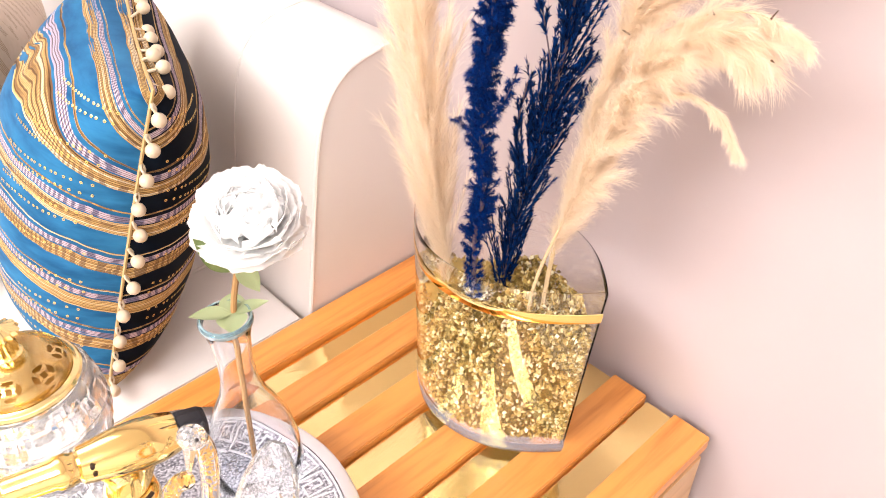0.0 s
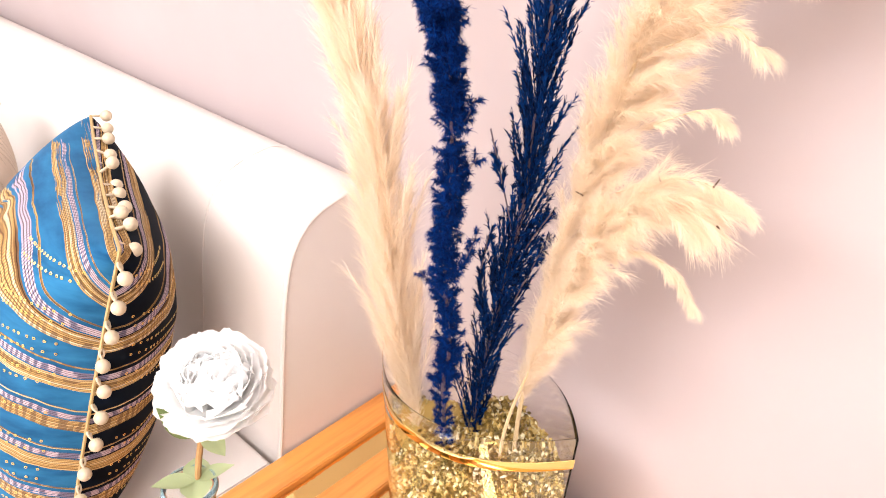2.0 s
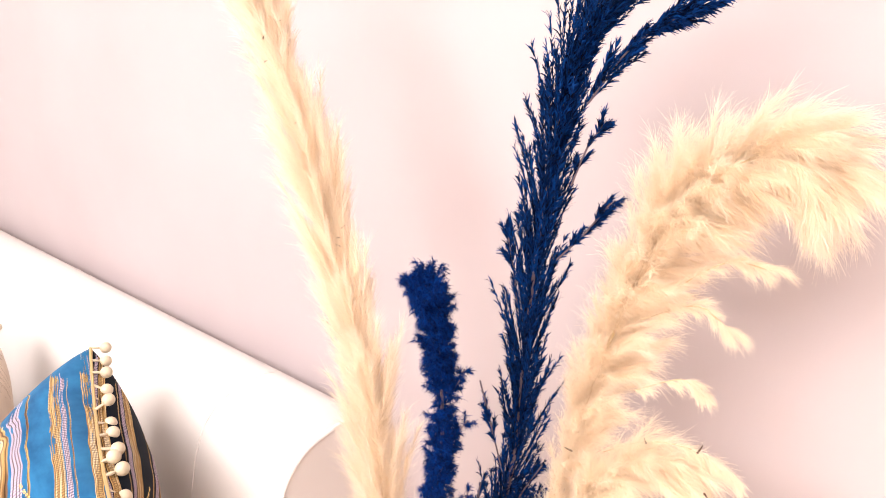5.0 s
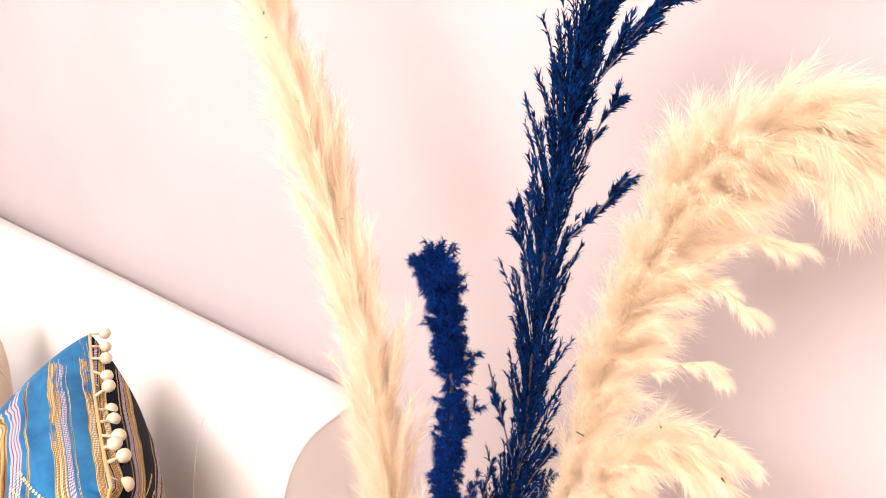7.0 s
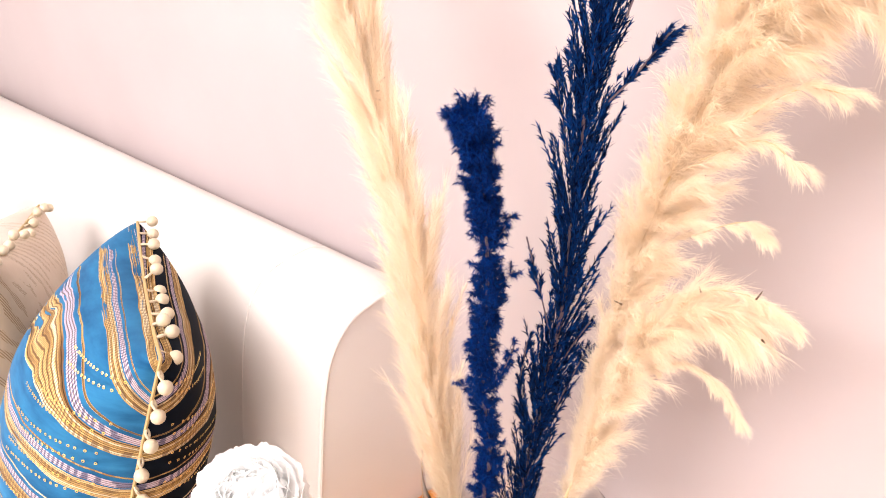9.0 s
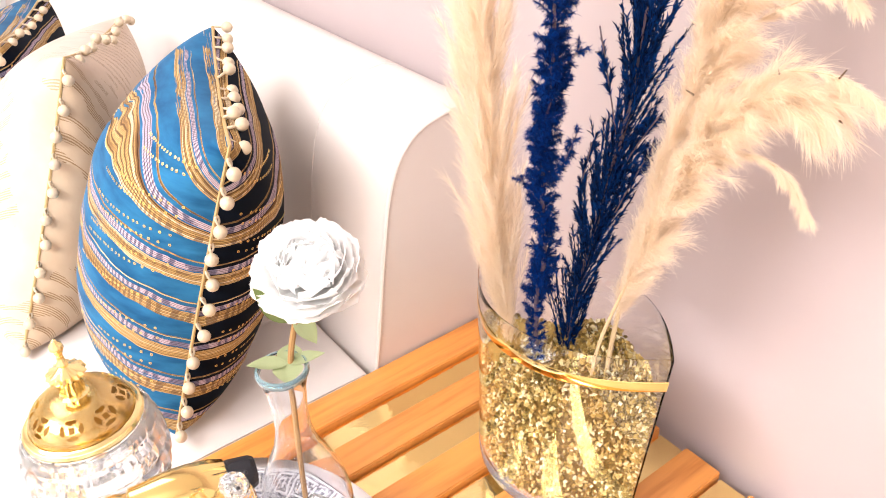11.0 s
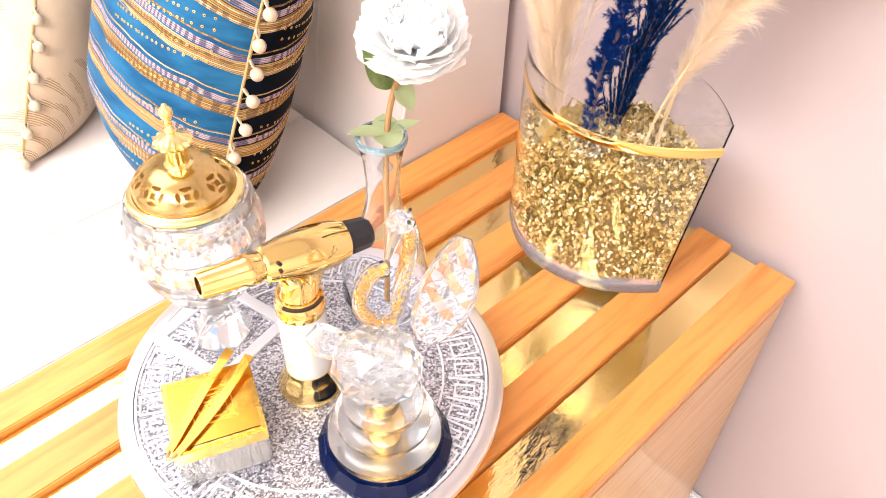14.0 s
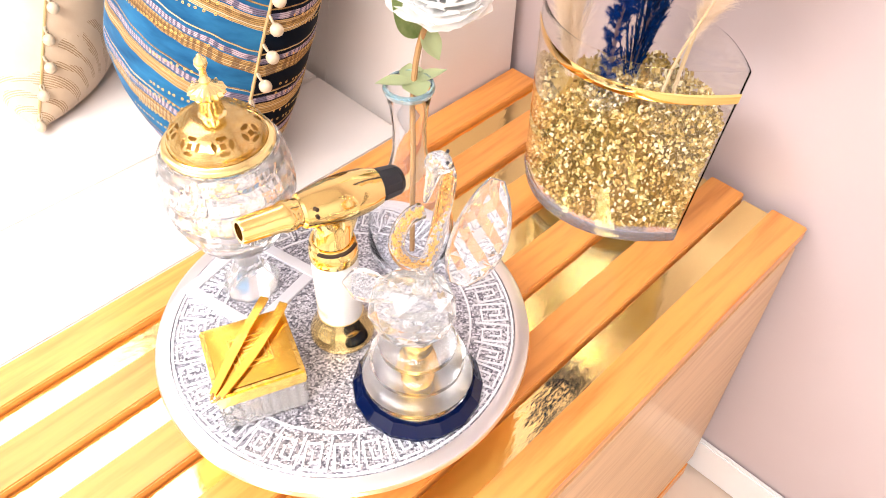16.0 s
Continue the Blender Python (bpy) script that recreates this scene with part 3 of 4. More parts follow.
# ---- dried grasses ----
def ribbons(strands):
    """Thin tapered ribbons from lists of (points, width, normal side)."""
    vs, fs = [], []
    for pts, w, side in strands:
        n0, c = len(vs), len(pts)
        for i, p in enumerate(pts):
            q = side * (w * (1 - 0.8 * i / (c - 1)) / 2)
            vs += [p - q, p + q]
        for i in range(c - 1):
            a = n0 + 2 * i
            fs.append((a, a + 1, a + 3, a + 2))
    me = bpy.data.meshes.new("plume")
    me.from_pydata(vs, [], fs)
    return me


def rand_dir(r):
    while True:
        v = Vector((r.uniform(-1, 1), r.uniform(-1, 1), r.uniform(-1, 1)))
        if 0.05 < v.length < 1:
            return v.normalized()


def plume_strands(r, rachis, start, branches, length, spread, droop, flow, hair, hairs, width, lean=Vector((0, 0, 0)), splay=0.4):
    """Side branches off a curved rachis, each set with fine hairs."""
    out = []
    n = len(rachis)
    for _ in range(branches):
        s = start + (1 - start) * r.random() ** 0.9
        i = min(n - 2, int(s * (n - 1)))
        t = (rachis[i + 1] - rachis[i]).normalized()
        d = rand_dir(r)
        d = (d - t * d.dot(t)).normalized()
        wide = spread(s)
        way = (t * flow + d * wide + lean * (0.5 + r.random())).normalized()
        ln = length(s) * r.uniform(0.6, 1.15)
        p = rachis[i].copy()
        steps = 7
        path = [p.copy()]
        for k in range(steps):
            way = (way + Vector((0, 0, -droop * (k + 1) / steps * r.uniform(0.6, 1.4))) + rand_dir(r) * 0.06).normalized()
            p = p + way * (ln / steps)
            path.append(p.copy())
        out.append((path, width * 1.6, rand_dir(r)))
        for _ in range(hairs):
            f = r.random() ** 0.8 * steps
            k = min(steps - 1, int(f))
            q = path[k].lerp(path[k + 1], f - k)
            tt = (path[k + 1] - path[k]).normalized()
            hd = (tt * r.uniform(0.8, 1.2) + rand_dir(r) * splay + Vector((0, 0, -0.12))).normalized()
            hl = hair * r.uniform(0.5, 1.2)
            m1 = q + hd * hl * 0.55
            out.append(([q, m1, m1 + (hd + Vector((0, 0, -0.25)) + rand_dir(r) * 0.25) * hl * 0.45], width, rand_dir(r)))
    return out


def pampas(name, label, pts, seed, start, branches, length, spread, droop, flow, hair, hairs, width, fluff, stem_mat, stem_r, lean=Vector((0, 0, 0)), seeds=0, extra=(), splay=0.55, side_hair=1.0):
    r = random.Random(seed)
    base = Vector(pts[0])
    ob = thing(name, base, label, "dried grass", "dried grasses in the vase")
    rachis = smooth_path([Vector(p) - base for p in pts], 12)
    stem = tube(rachis, lambda s: stem_r * (1 - 0.75 * s), 6)
    st = plume_strands(r, rachis, start, branches, length, spread, droop, flow, hair, hairs, width, lean, splay)
    for epts, ebr, elen, espread in extra:
        er = smooth_path([Vector(p) - base for p in epts], 8)
        st += plume_strands(r, er, 0.0, ebr, lambda s: elen, lambda s: espread, droop, flow, hair * side_hair, int(hairs * 0.6), width, splay=splay)
        tube(er, stem_r * 0.22, 5, stem)
    part("stem", stem, stem_mat, ob)
    me = ribbons(st)
    me.materials.append(fluff)
    part("plume", me, fluff, ob)
    for _ in range(seeds):
        path = r.choice(st)[0]
        q = path[len(path) // 2]
        d = rand_dir(r)
        d.z = abs(d.z)
        part("seed", tube([q, q + d * 0.003, q + d * 0.007], lambda s: 0.0009 * (1 - 0.6 * s), 5), SEED, ob)
    return ob


S0 = TABLE + 0.17
pampas("pampas_plume", "cream pampas grass plume in a tight upright sheaf", [(-0.274, -0.160, S0 - 0.05), (-0.286, -0.165, 0.84), (-0.294, -0.170, 0.92), (-0.299, -0.174, 1.02), (-0.309, -0.175, 1.115), (-0.342, -0.175, 1.221), (-0.377, -0.175, 1.324), (-0.419, -0.175, 1.424), (-0.452, -0.175, 1.490)], 11,
       0.03, 440, lambda s: 0.135 * (1 - 0.35 * s), lambda s: min(0.27 - 0.06 * s, 0.13 + 1.0 * (s - 0.03)), 0.012, 1.0, 0.024, 260, 0.00045, PAMPAS, STRAW, 0.0026, seeds=16, splay=0.36)
pampas("pampas_plume", "tall cream pampas grass plume arching over", [(-0.165, -0.135, S0 - 0.05), (-0.160, -0.132, 0.86), (-0.144, -0.130, 0.97), (-0.124, -0.130, 1.071), (-0.102, -0.130, 1.155), (-0.078, -0.130, 1.231), (-0.052, -0.130, 1.298), (-0.027, -0.130, 1.340), (0.002, -0.130, 1.368), (0.026, -0.130, 1.377), (0.042, -0.130, 1.371)], 12,
       0.10, 580, lambda s: 0.076 * (1 - 0.36 * s), lambda s: min(0.66, 0.10 + 1.1 * max(0, s - 0.17)), 0.11, 0.9, 0.020, 240, 0.00045, PAMPAS, STRAW, 0.0026, Vector((0.10, 0, 0)), seeds=14, splay=0.46, side_hair=0.5,
       extra=[([(-0.040, -0.135, 1.270), (0.005, -0.138, 1.306), (0.036, -0.138, 1.308)], 20, 0.014, 0.30), ([(-0.052, -0.138, 1.251), (-0.012, -0.138, 1.272), (0.012, -0.138, 1.262)], 20, 0.014, 0.30)])
pampas("pampas_plume", "lower cream pampas grass plume with drooping ends", [(-0.172, -0.15, S0 - 0.05), (-0.164, -0.15, 0.84), (-0.140, -0.148, 0.93), (-0.112, -0.145, 1.02), (-0.085, -0.145, 1.090), (-0.055, -0.142, 1.130), (-0.030, -0.140, 1.140)], 13,
       0.30, 210, lambda s: 0.048, lambda s: min(0.36, 0.12 + 0.8 * (s - 0.30)), 0.14, 0.9, 0.019, 230, 0.00045, PAMPAS, STRAW, 0.0022, Vector((0.08, 0, 0)), seeds=8, splay=0.46, side_hair=0.5,
       extra=[([(-0.075, -0.140, 1.135), (-0.040, -0.140, 1.158), (-0.005, -0.140, 1.166), (0.026, -0.140, 1.158)], 40, 0.012, 0.22), ([(-0.095, -0.142, 1.060), (-0.055, -0.140, 1.092), (-0.022, -0.140, 1.090), (0.000, -0.138, 1.066)], 40, 0.012, 0.20), ([(-0.052, -0.140, 1.196), (-0.018, -0.140, 1.216), (-0.002, -0.140, 1.212)], 20, 0.012, 0.25)])
pampas("dyed_foxtail_grass", "deep blue dyed foxtail grass with fuzzy curled tip", [(-0.222, -0.175, S0 - 0.05), (-0.219, -0.182, 0.888), (-0.203, -0.190, 0.945), (-0.200, -0.198, 1.020), (-0.192, -0.206, 1.075), (-0.170, -0.222, 1.134), (-0.154, -0.238, 1.205), (-0.143, -0.252, 1.248), (-0.136, -0.264, 1.278), (-0.131, -0.275, 1.296)], 14,
       0.03, 820, lambda s: 0.0172 * (0.90 + 0.13 * math.sin(s * 60)), lambda s: 1.0, 0.0, 0.7, 0.0050, 130, 0.0007, FOX_FIBRE, BLUE_STEM, 0.0026,
       extra=[([(-0.130, -0.270, 1.292), (-0.135, -0.275, 1.296), (-0.140, -0.278, 1.293)], 34, 0.013, 1.0), ([(-0.172, -0.212, 1.145), (-0.160, -0.215, 1.152), (-0.149, -0.215, 1.166)], 9, 0.009, 0.5), ([(-0.150, -0.232, 1.196), (-0.143, -0.232, 1.206), (-0.137, -0.232, 1.219)], 8, 0.008, 0.5), ([(-0.196, -0.200, 1.030), (-0.175, -0.200, 1.060), (-0.160, -0.200, 1.095)], 18, 0.008, 0.4), ([(-0.200, -0.200, 1.010), (-0.216, -0.200, 1.018), (-0.230, -0.200, 1.026)], 9, 0.007, 0.5)], splay=1.5)
pampas("dyed_reed_grass", "tall blue dyed feathery reed grass", [(-0.224, -0.135, S0 - 0.05), (-0.219, -0.133, 0.823), (-0.203, -0.133, 0.916), (-0.184, -0.133, 1.014), (-0.165, -0.135, 1.100), (-0.157, -0.135, 1.190), (-0.148, -0.135, 1.270), (-0.136, -0.135, 1.349), (-0.123, -0.135, 1.412), (-0.099, -0.135, 1.455), (-0.071, -0.135, 1.490)], 15,
       0.03, 500, lambda s: 0.094 * (1 - 0.25 * s), lambda s: 0.255, 0.0, 1.0, 0.0075, 84, 0.0017, BLUE_FIBRE, BLUE_STEM, 0.0034,
       extra=[([(-0.128, -0.135, 1.279), (-0.106, -0.135, 1.302), (-0.083, -0.135, 1.331)], 16, 0.014, 0.4), ([(-0.117, -0.135, 1.339), (-0.104, -0.135, 1.369), (-0.089, -0.135, 1.389)], 9, 0.012, 0.4), ([(-0.105, -0.135, 1.400), (-0.072, -0.135, 1.440), (-0.034, -0.135, 1.462)], 50, 0.032, 0.3), ([(-0.176, -0.135, 1.056), (-0.192, -0.135, 1.107), (-0.206, -0.135, 1.150)], 8, 0.012, 0.3), ([(-0.165, -0.135, 1.230), (-0.171, -0.135, 1.268), (-0.178, -0.135, 1.297)], 12, 0.014, 0.3), ([(-0.176, -0.133, 0.979), (-0.157, -0.133, 1.026), (-0.138, -0.133, 1.068)], 18, 0.014, 0.35), ([(-0.170, -0.133, 1.033), (-0.155, -0.133, 1.063), (-0.138, -0.133, 1.092)], 14, 0.014, 0.35), ([(-0.204, -0.133, 0.937), (-0.216, -0.133, 0.986), (-0.207, -0.133, 1.044)], 22, 0.016, 0.3)], splay=0.42)

# ---- tray ----
TC = Vector((-0.243, -0.548, TABLE))
tray = thing("round_tray", TC, "round silver glitter tray with Greek key border on a foot", "tray")
TR, th = 0.183, TRAY - TABLE
part("plate", lathe([(0, th - 0.012), (TR - 0.006, th - 0.012), (TR - 0.001, th - 0.010), (TR, th - 0.005), (TR - 0.001, th - 0.001), (TR - 0.003, th), (0.1685, th - 0.0002), (0.1680, th - 0.003), (0, th - 0.003)], 128), SILVER, tray, "smooth silver rim")
part("glitter_disc", lathe([(0, th - 0.001), (0.1677, th - 0.001), (0.1677, th - 0.0028)], 96), GLITTER, tray, "crushed glitter surface", False)
part("foot_ring", lathe([(0.055, 0.0), (0.075, 0.0), (0.072, 0.012), (0.045, 0.03), (0.045, th - 0.0125), (0.0, th - 0.0125)], 64), SILVER, tray)


def key_strip(bm, pts, w, h):
    for (x0, y0), (x1, y1) in zip(pts, pts[1:]):
        block(min(x0, x1) - w / 2, max(x0, x1) + w / 2, min(y0, y1) - w / 2, max(y0, y1) + w / 2, th - 0.0009, th - 0.0009 + h, bm=bm)
    return bm


key = key_strip(bmesh.new(), [(-0.0115, 0.1295), (-0.0115, 0.1615), (0.0095, 0.1615), (0.0095, 0.1365), (-0.0045, 0.1365), (-0.0045, 0.1545), (0.0030, 0.1545), (0.0030, 0.1445)], 0.0018, 0.0012)
key_mesh = mesh_of("key_motif", key, KEY_SILVER, False)
for k in range(36):
    ob = part("key_motif", key_mesh, KEY_SILVER, tray)
    ob.matrix_basis = pose(0, 0, 0, 0, 0, 10 * k)
for r in (0.1245, 0.1660):
    part("key_ring", lathe([(r - 0.001, th - 0.0009), (r - 0.001, th + 0.0003), (r + 0.001, th + 0.0003), (r + 0.001, th - 0.0009)], 96), KEY_SILVER, tray)
tz = TRAY - 0.001

# ---- crystal incense burner ----
BC = Vector((-0.350, -0.583, tz))
plate = thing("mirror_plate", BC, "square frosted mirror border laid round the burner foot", "coaster", turn=Matrix.Translation(BC) @ pose(0, 0, 0, 0, 0, 12))
bm = bmesh.new()
for a, b, c, d in ((-0.05, 0.05, -0.05, -0.038), (-0.05, 0.05, 0.038, 0.05), (-0.05, -0.038, -0.0378, 0.0378), (0.038, 0.05, -0.0378, 0.0378)):
    block(a, b, c, d, 0.0003, 0.0036, 0.0005, 1, bm)
part("border", bm, FROST, plate, "frosted mirror border", False)
burner = thing("incense_burner", BC + Vector((0, 0, 0.0003)), "cut crystal incense burner with pierced gold lid", "burner")
part("pedestal", lathe([(0, 0), (0.029, 0), (0.030, 0.005), (0.025, 0.014), (0.017, 0.026), (0.0125, 0.038), (0.0115, 0.050), (0.015, 0.062), (0.021, 0.0695), (0, 0.0700)], 10), CRYSTAL, burner, "faceted crystal foot", False)
cut = []
for k in range(19):
    t = k / 18
    z = 0.0725 + 0.106 * t
    r = 0.0600 * math.sin(math.pi * (0.17 + 0.51 * t)) ** 0.72
    cut.append((r + (0.0010 if k % 4 else -0.0012), z))
bm = lathe([(0.0, 0.0703), (0.022, 0.0705)] + cut + [(0.0520, 0.1820), (0.0490, 0.1822), (0.0490, 0.168), (0.0525, 0.145), (0.0510, 0.120), (0.043, 0.100), (0.029, 0.088), (0.0, 0.084)], 64)
for v in bm.verts:
    r = math.hypot(v.co.x, v.co.y)
    k = round(math.atan2(v.co.y, v.co.x) / (2 * math.pi / 64))
    outer = 0.0600 * math.sin(math.pi * (0.17 + 0.51 * min(1, max(0, (v.co.z - 0.0725) / 0.106)))) ** 0.72
    if k % 4 == 0 and 0.073 < v.co.z < 0.178 and r > outer - 0.003:
        v.co.x, v.co.y = v.co.x * 0.975, v.co.y * 0.975
part("bowl", bm, CRYSTAL, burner, "cut crystal bowl", False)


def pierced_lid():
    """A dome with rosettes of leaf-shaped holes."""
    bm = bmesh.new()
    nu, nv = 288, 44
    rr = lambda s: 0.0428 * math.cos(s * math.pi / 2 * 0.86)
    zz = lambda s: 0.1903 + 0.024 * math.sin(s * math.pi / 2)
    g = [[bm.verts.new((rr(j / nv) * math.cos(2 * math.pi * i / nu), rr(j / nv) * math.sin(2 * math.pi * i / nu), zz(j / nv))) for i in range(nu)] for j in range(nv + 1)]
    for j in range(nv):
        for i in range(nu):
            s = (j + 0.5) / nv
            a = ((i + 0.5) / nu * 8) % 1.0 - 0.5
            x, y = a * 2 * math.pi / 8 * rr(s), (s - 0.42) * 0.046
            hole = max(abs(x), abs(y)) < 0.0022
            for c in range(4):
                cx, cy = 0.0072 * math.cos(c * math.pi / 2), 0.0072 * math.sin(c * math.pi / 2)
                ex, ey = (0.0021, 0.0044) if c % 2 == 0 else (0.0044, 0.0021)
                hole |= ((x - cx) / ex) ** 2 + ((y - cy) / ey) ** 2 < 1
            if not hole:
                bm.faces.new((g[j][i], g[j][(i + 1) % nu], g[j + 1][(i + 1) % nu], g[j + 1][i]))
    bmesh.ops.solidify(bm, geom=bm.faces[:], thickness=0.0012)
    bmesh.ops.recalc_face_normals(bm, faces=bm.faces[:])
    return bm


lid = part("lid", pierced_lid(), GOLD_LID, burner, "pierced gold dome lid")
part("lid_ring", lathe([(0.0470, 0.1825), (0.0488, 0.1835), (0.0494, 0.1858), (0.0480, 0.1878), (0.0455, 0.1882), (0.0435, 0.1900), (0.0420, 0.1895), (0.0420, 0.1825)], 64), GOLD_LID, lid)
part("lid_inside", lathe([(0.0410, 0.1826), (0.0385, 0.1940), (0.020, 0.2055), (0.0, 0.2075)], 40), LID_INSIDE, burner)
bm = lathe([(0, 0.2110), (0.0115, 0.2120), (0.0118, 0.2145), (0.0092, 0.2160), (0.0096, 0.2180), (0.0086, 0.2290), (0.0100, 0.2315), (0, 0.2318)], 48)
for v in bm.verts:
    if 0.2155 < v.co.z < 0.2300:
        k = 1 + 0.07 * math.cos(12 * math.atan2(v.co.y, v.co.x))
        v.co.x, v.co.y = v.co.x * k, v.co.y * k
finial = part("finial", bm, GOLD_LID, lid, "fluted gold finial with a beaded knob")
bm = lathe([(0, 0.2320), (0.0120, 0.2330), (0.0150, 0.2362), (0.0135, 0.2395), (0.0075, 0.2420), (0.0040, 0.2445), (0.0050, 0.2470), (0.0032, 0.2500), (0.0028, 0.2560), (0.0040, 0.2590), (0.0056, 0.2625), (0.0050, 0.2665), (0.0024, 0.2690), (0.0020, 0.2705), (0, 0.2720)], 64)
for v in bm.verts:
    if 0.2325 < v.co.z < 0.2405:
        k = 1 + 0.10 * math.cos(16 * math.atan2(v.co.y, v.co.x))
        v.co.x, v.co.y = v.co.x * k, v.co.y * k
part("knob", bm, GOLD_LID, finial)

# ---- torch lighter ----
PC = Vector((-0.237, -0.556, tz))
torch = thing("torch_lighter", PC, "gold table torch lighter with a white marble grip", "lighter")
part("base", lathe([(0, 0.0002), (0.030, 0.0002), (0.0315, 0.003), (0.0305, 0.010), (0.0255, 0.020), (0.0225, 0.027), (0.022, 0.032), (0, 0.032)], 48), GOLD, torch)
part("grip", lathe([(0, 0.0322), (0.0212, 0.0322), (0.0215, 0.035), (0.0212, 0.108), (0, 0.1085)], 48), MARBLE, torch, "white marble grip")
part("collar", lathe([(0, 0.1087), (0.0218, 0.1087), (0.0222, 0.112), (0.0215, 0.120), (0.0195, 0.124), (0, 0.1243)], 48), GOLD, torch)
part("dial", lathe([(0.0, 0.1245), (0.0195, 0.1245), (0.0205, 0.1265), (0.0195, 0.1295), (0, 0.1297)], 40), GOLD, torch)
part("slider_slot", tube([(0.0208 * math.cos(radians(t)), 0.0208 * math.sin(radians(t)), 0.1265) for t in range(-75, 36, 6)], 0.0017, 8), DARK, torch, "dark serrated adjusting slot")
axis = Vector((0.024, 0.141, -0.017)).normalized()
mid = Vector((0.0, 0.0, 0.171))
hm = axis.to_track_quat("Z", "X").to_matrix().to_4x4()
hm.translation = mid
part("head", lathe([(0.0, -0.028), (0.0125, -0.028), (0.0150, -0.026), (0.0165, -0.016), (0.0195, 0.0), (0.0205, 0.018), (0.0195, 0.034), (0.0165, 0.046), (0.0, 0.047)], 48, m=hm), GOLD, torch)
nozzle = part("nozzle", lathe([(0.0075, -0.070), (0.0075, -0.079), (0.0100, -0.079), (0.0108, -0.077), (0.0118, -0.045), (0.0135, -0.042), (0.0135, -0.034), (0.0122, -0.032), (0.0122, -0.0283), (0, -0.0283)], 40, m=hm), GOLD, torch)
# dark disc paints the shade at the bottom of the bore
part("bore_shade_disc", lathe([(0.0, -0.0705), (0.0074, -0.0705), (0.0074, -0.069), (0, -0.069)], 24, m=hm), DARK, nozzle, "dark disc for the shade in the burner opening")
part("cap", lathe([(0, 0.0473), (0.0148, 0.0473), (0.0152, 0.050), (0.0140, 0.066), (0.0118, 0.070), (0, 0.0705)], 12, m=hm), BLACK, torch, "ribbed black ignition cap", False)
bm = bmesh.new()
rings = []
for k, (z, a, b, dy) in enumerate([(0.130, 0.0175, 0.0175, 0.0), (0.138, 0.0150, 0.019, 0.004), (0.150, 0.0140, 0.024, 0.008), (0.163, 0.0150, 0.030, 0.008)]):
    rings.append([bm.verts.new((a * math.cos(t), b * math.sin(t) + dy, z)) for t in (2 * math.pi * j / 32 for j in range(32))])
for a, b in zip(rings, rings[1:]):
    for j in range(32):
        bm.faces.new((a[j], a[(j + 1) % 32], b[(j + 1) % 32], b[j]))
part("neck", bm, GOLD, torch)
# solid dark plugs stand in for the shade inside vent holes
for s, dz in ((-0.018, -0.004), (-0.018, 0.004), (0.012, -0.003)):
    p = mid + axis * s + Vector((0.0, 0, dz))
    o = (axis.cross(Vector((0, 0, 1))).normalized() + Vector((0, 0, 0.45))).normalized()
    part("vent_shade_plug", tube([p + o * 0.0135, p + o * (0.0192 if s < 0 else 0.0206)], 0.0017, 12), DARK, torch)

# ---- trinket box and tongs ----
XC = Vector((-0.240, -0.653, tz))
box_m = Matrix.Translation(XC) @ pose(0, 0, 0, 0, 0, 68)
tbox = thing("trinket_box", XC, "square cut-glass box with a gold mirrored lid", "box", turn=box_m)
bm = block(-0.036, 0.036, -0.036, 0.036, 0.0003, 0.0375, 0.002)
for side in range(4):
    for i in range(9):
        for j in range(5):
            mm = pose(0, 0, 0, 0, 0, 90 * side) @ pose(-0.032 + 0.008 * i, -0.0362, 0.005 + 0.0068 * j, 90)
            bmesh.ops.create_cone(bm, cap_ends=False, segments=4, radius1=0.0045, radius2=0.0, depth=0.003, matrix=mm @ pose(0, 0, 0.001, 0, 0, 45))
part("glass_body", bm, CRYSTAL, tbox, "diamond-cut clear glass body", False)
box_lid = part("lid", block(-0.0385, 0.0385, -0.0385, 0.0385, 0.0378, 0.0540, 0.0015), GOLD_TEXT, tbox, "gold mirrored lid", False)
part("lid_panel", block(-0.034, 0.034, -0.034, 0.034, 0.0542, 0.0548, 0.0003), GOLD_FACE, box_lid, "", False)
bm = bmesh.new()
for r in (0.012, 0.017):
    for a, b, c, d in ((-r, r, -r, -r + 0.0008), (-r, r, r - 0.0008, r), (-r, -r + 0.0008, -r, r), (r - 0.0008, r, -r, r)):
        block(a, b, c, d, 0.0549, 0.0553, bm=bm)
for k in range(4):
    block(-0.006, 0.006, -0.006 + 0.0035 * k, -0.0048 + 0.0035 * k, 0.0549, 0.0553, bm=bm)
part("engraving", bm, GOLD_SATIN, box_lid, "engraved square emblem", False)
tongs = thing("charcoal_tongs", XC + Vector((0, 0, 0.0555)), "small gold charcoal tongs lying on the box lid", "tongs", turn=box_m @ pose(-0.004, 0.0, 0.0556, 0, 0, 48))
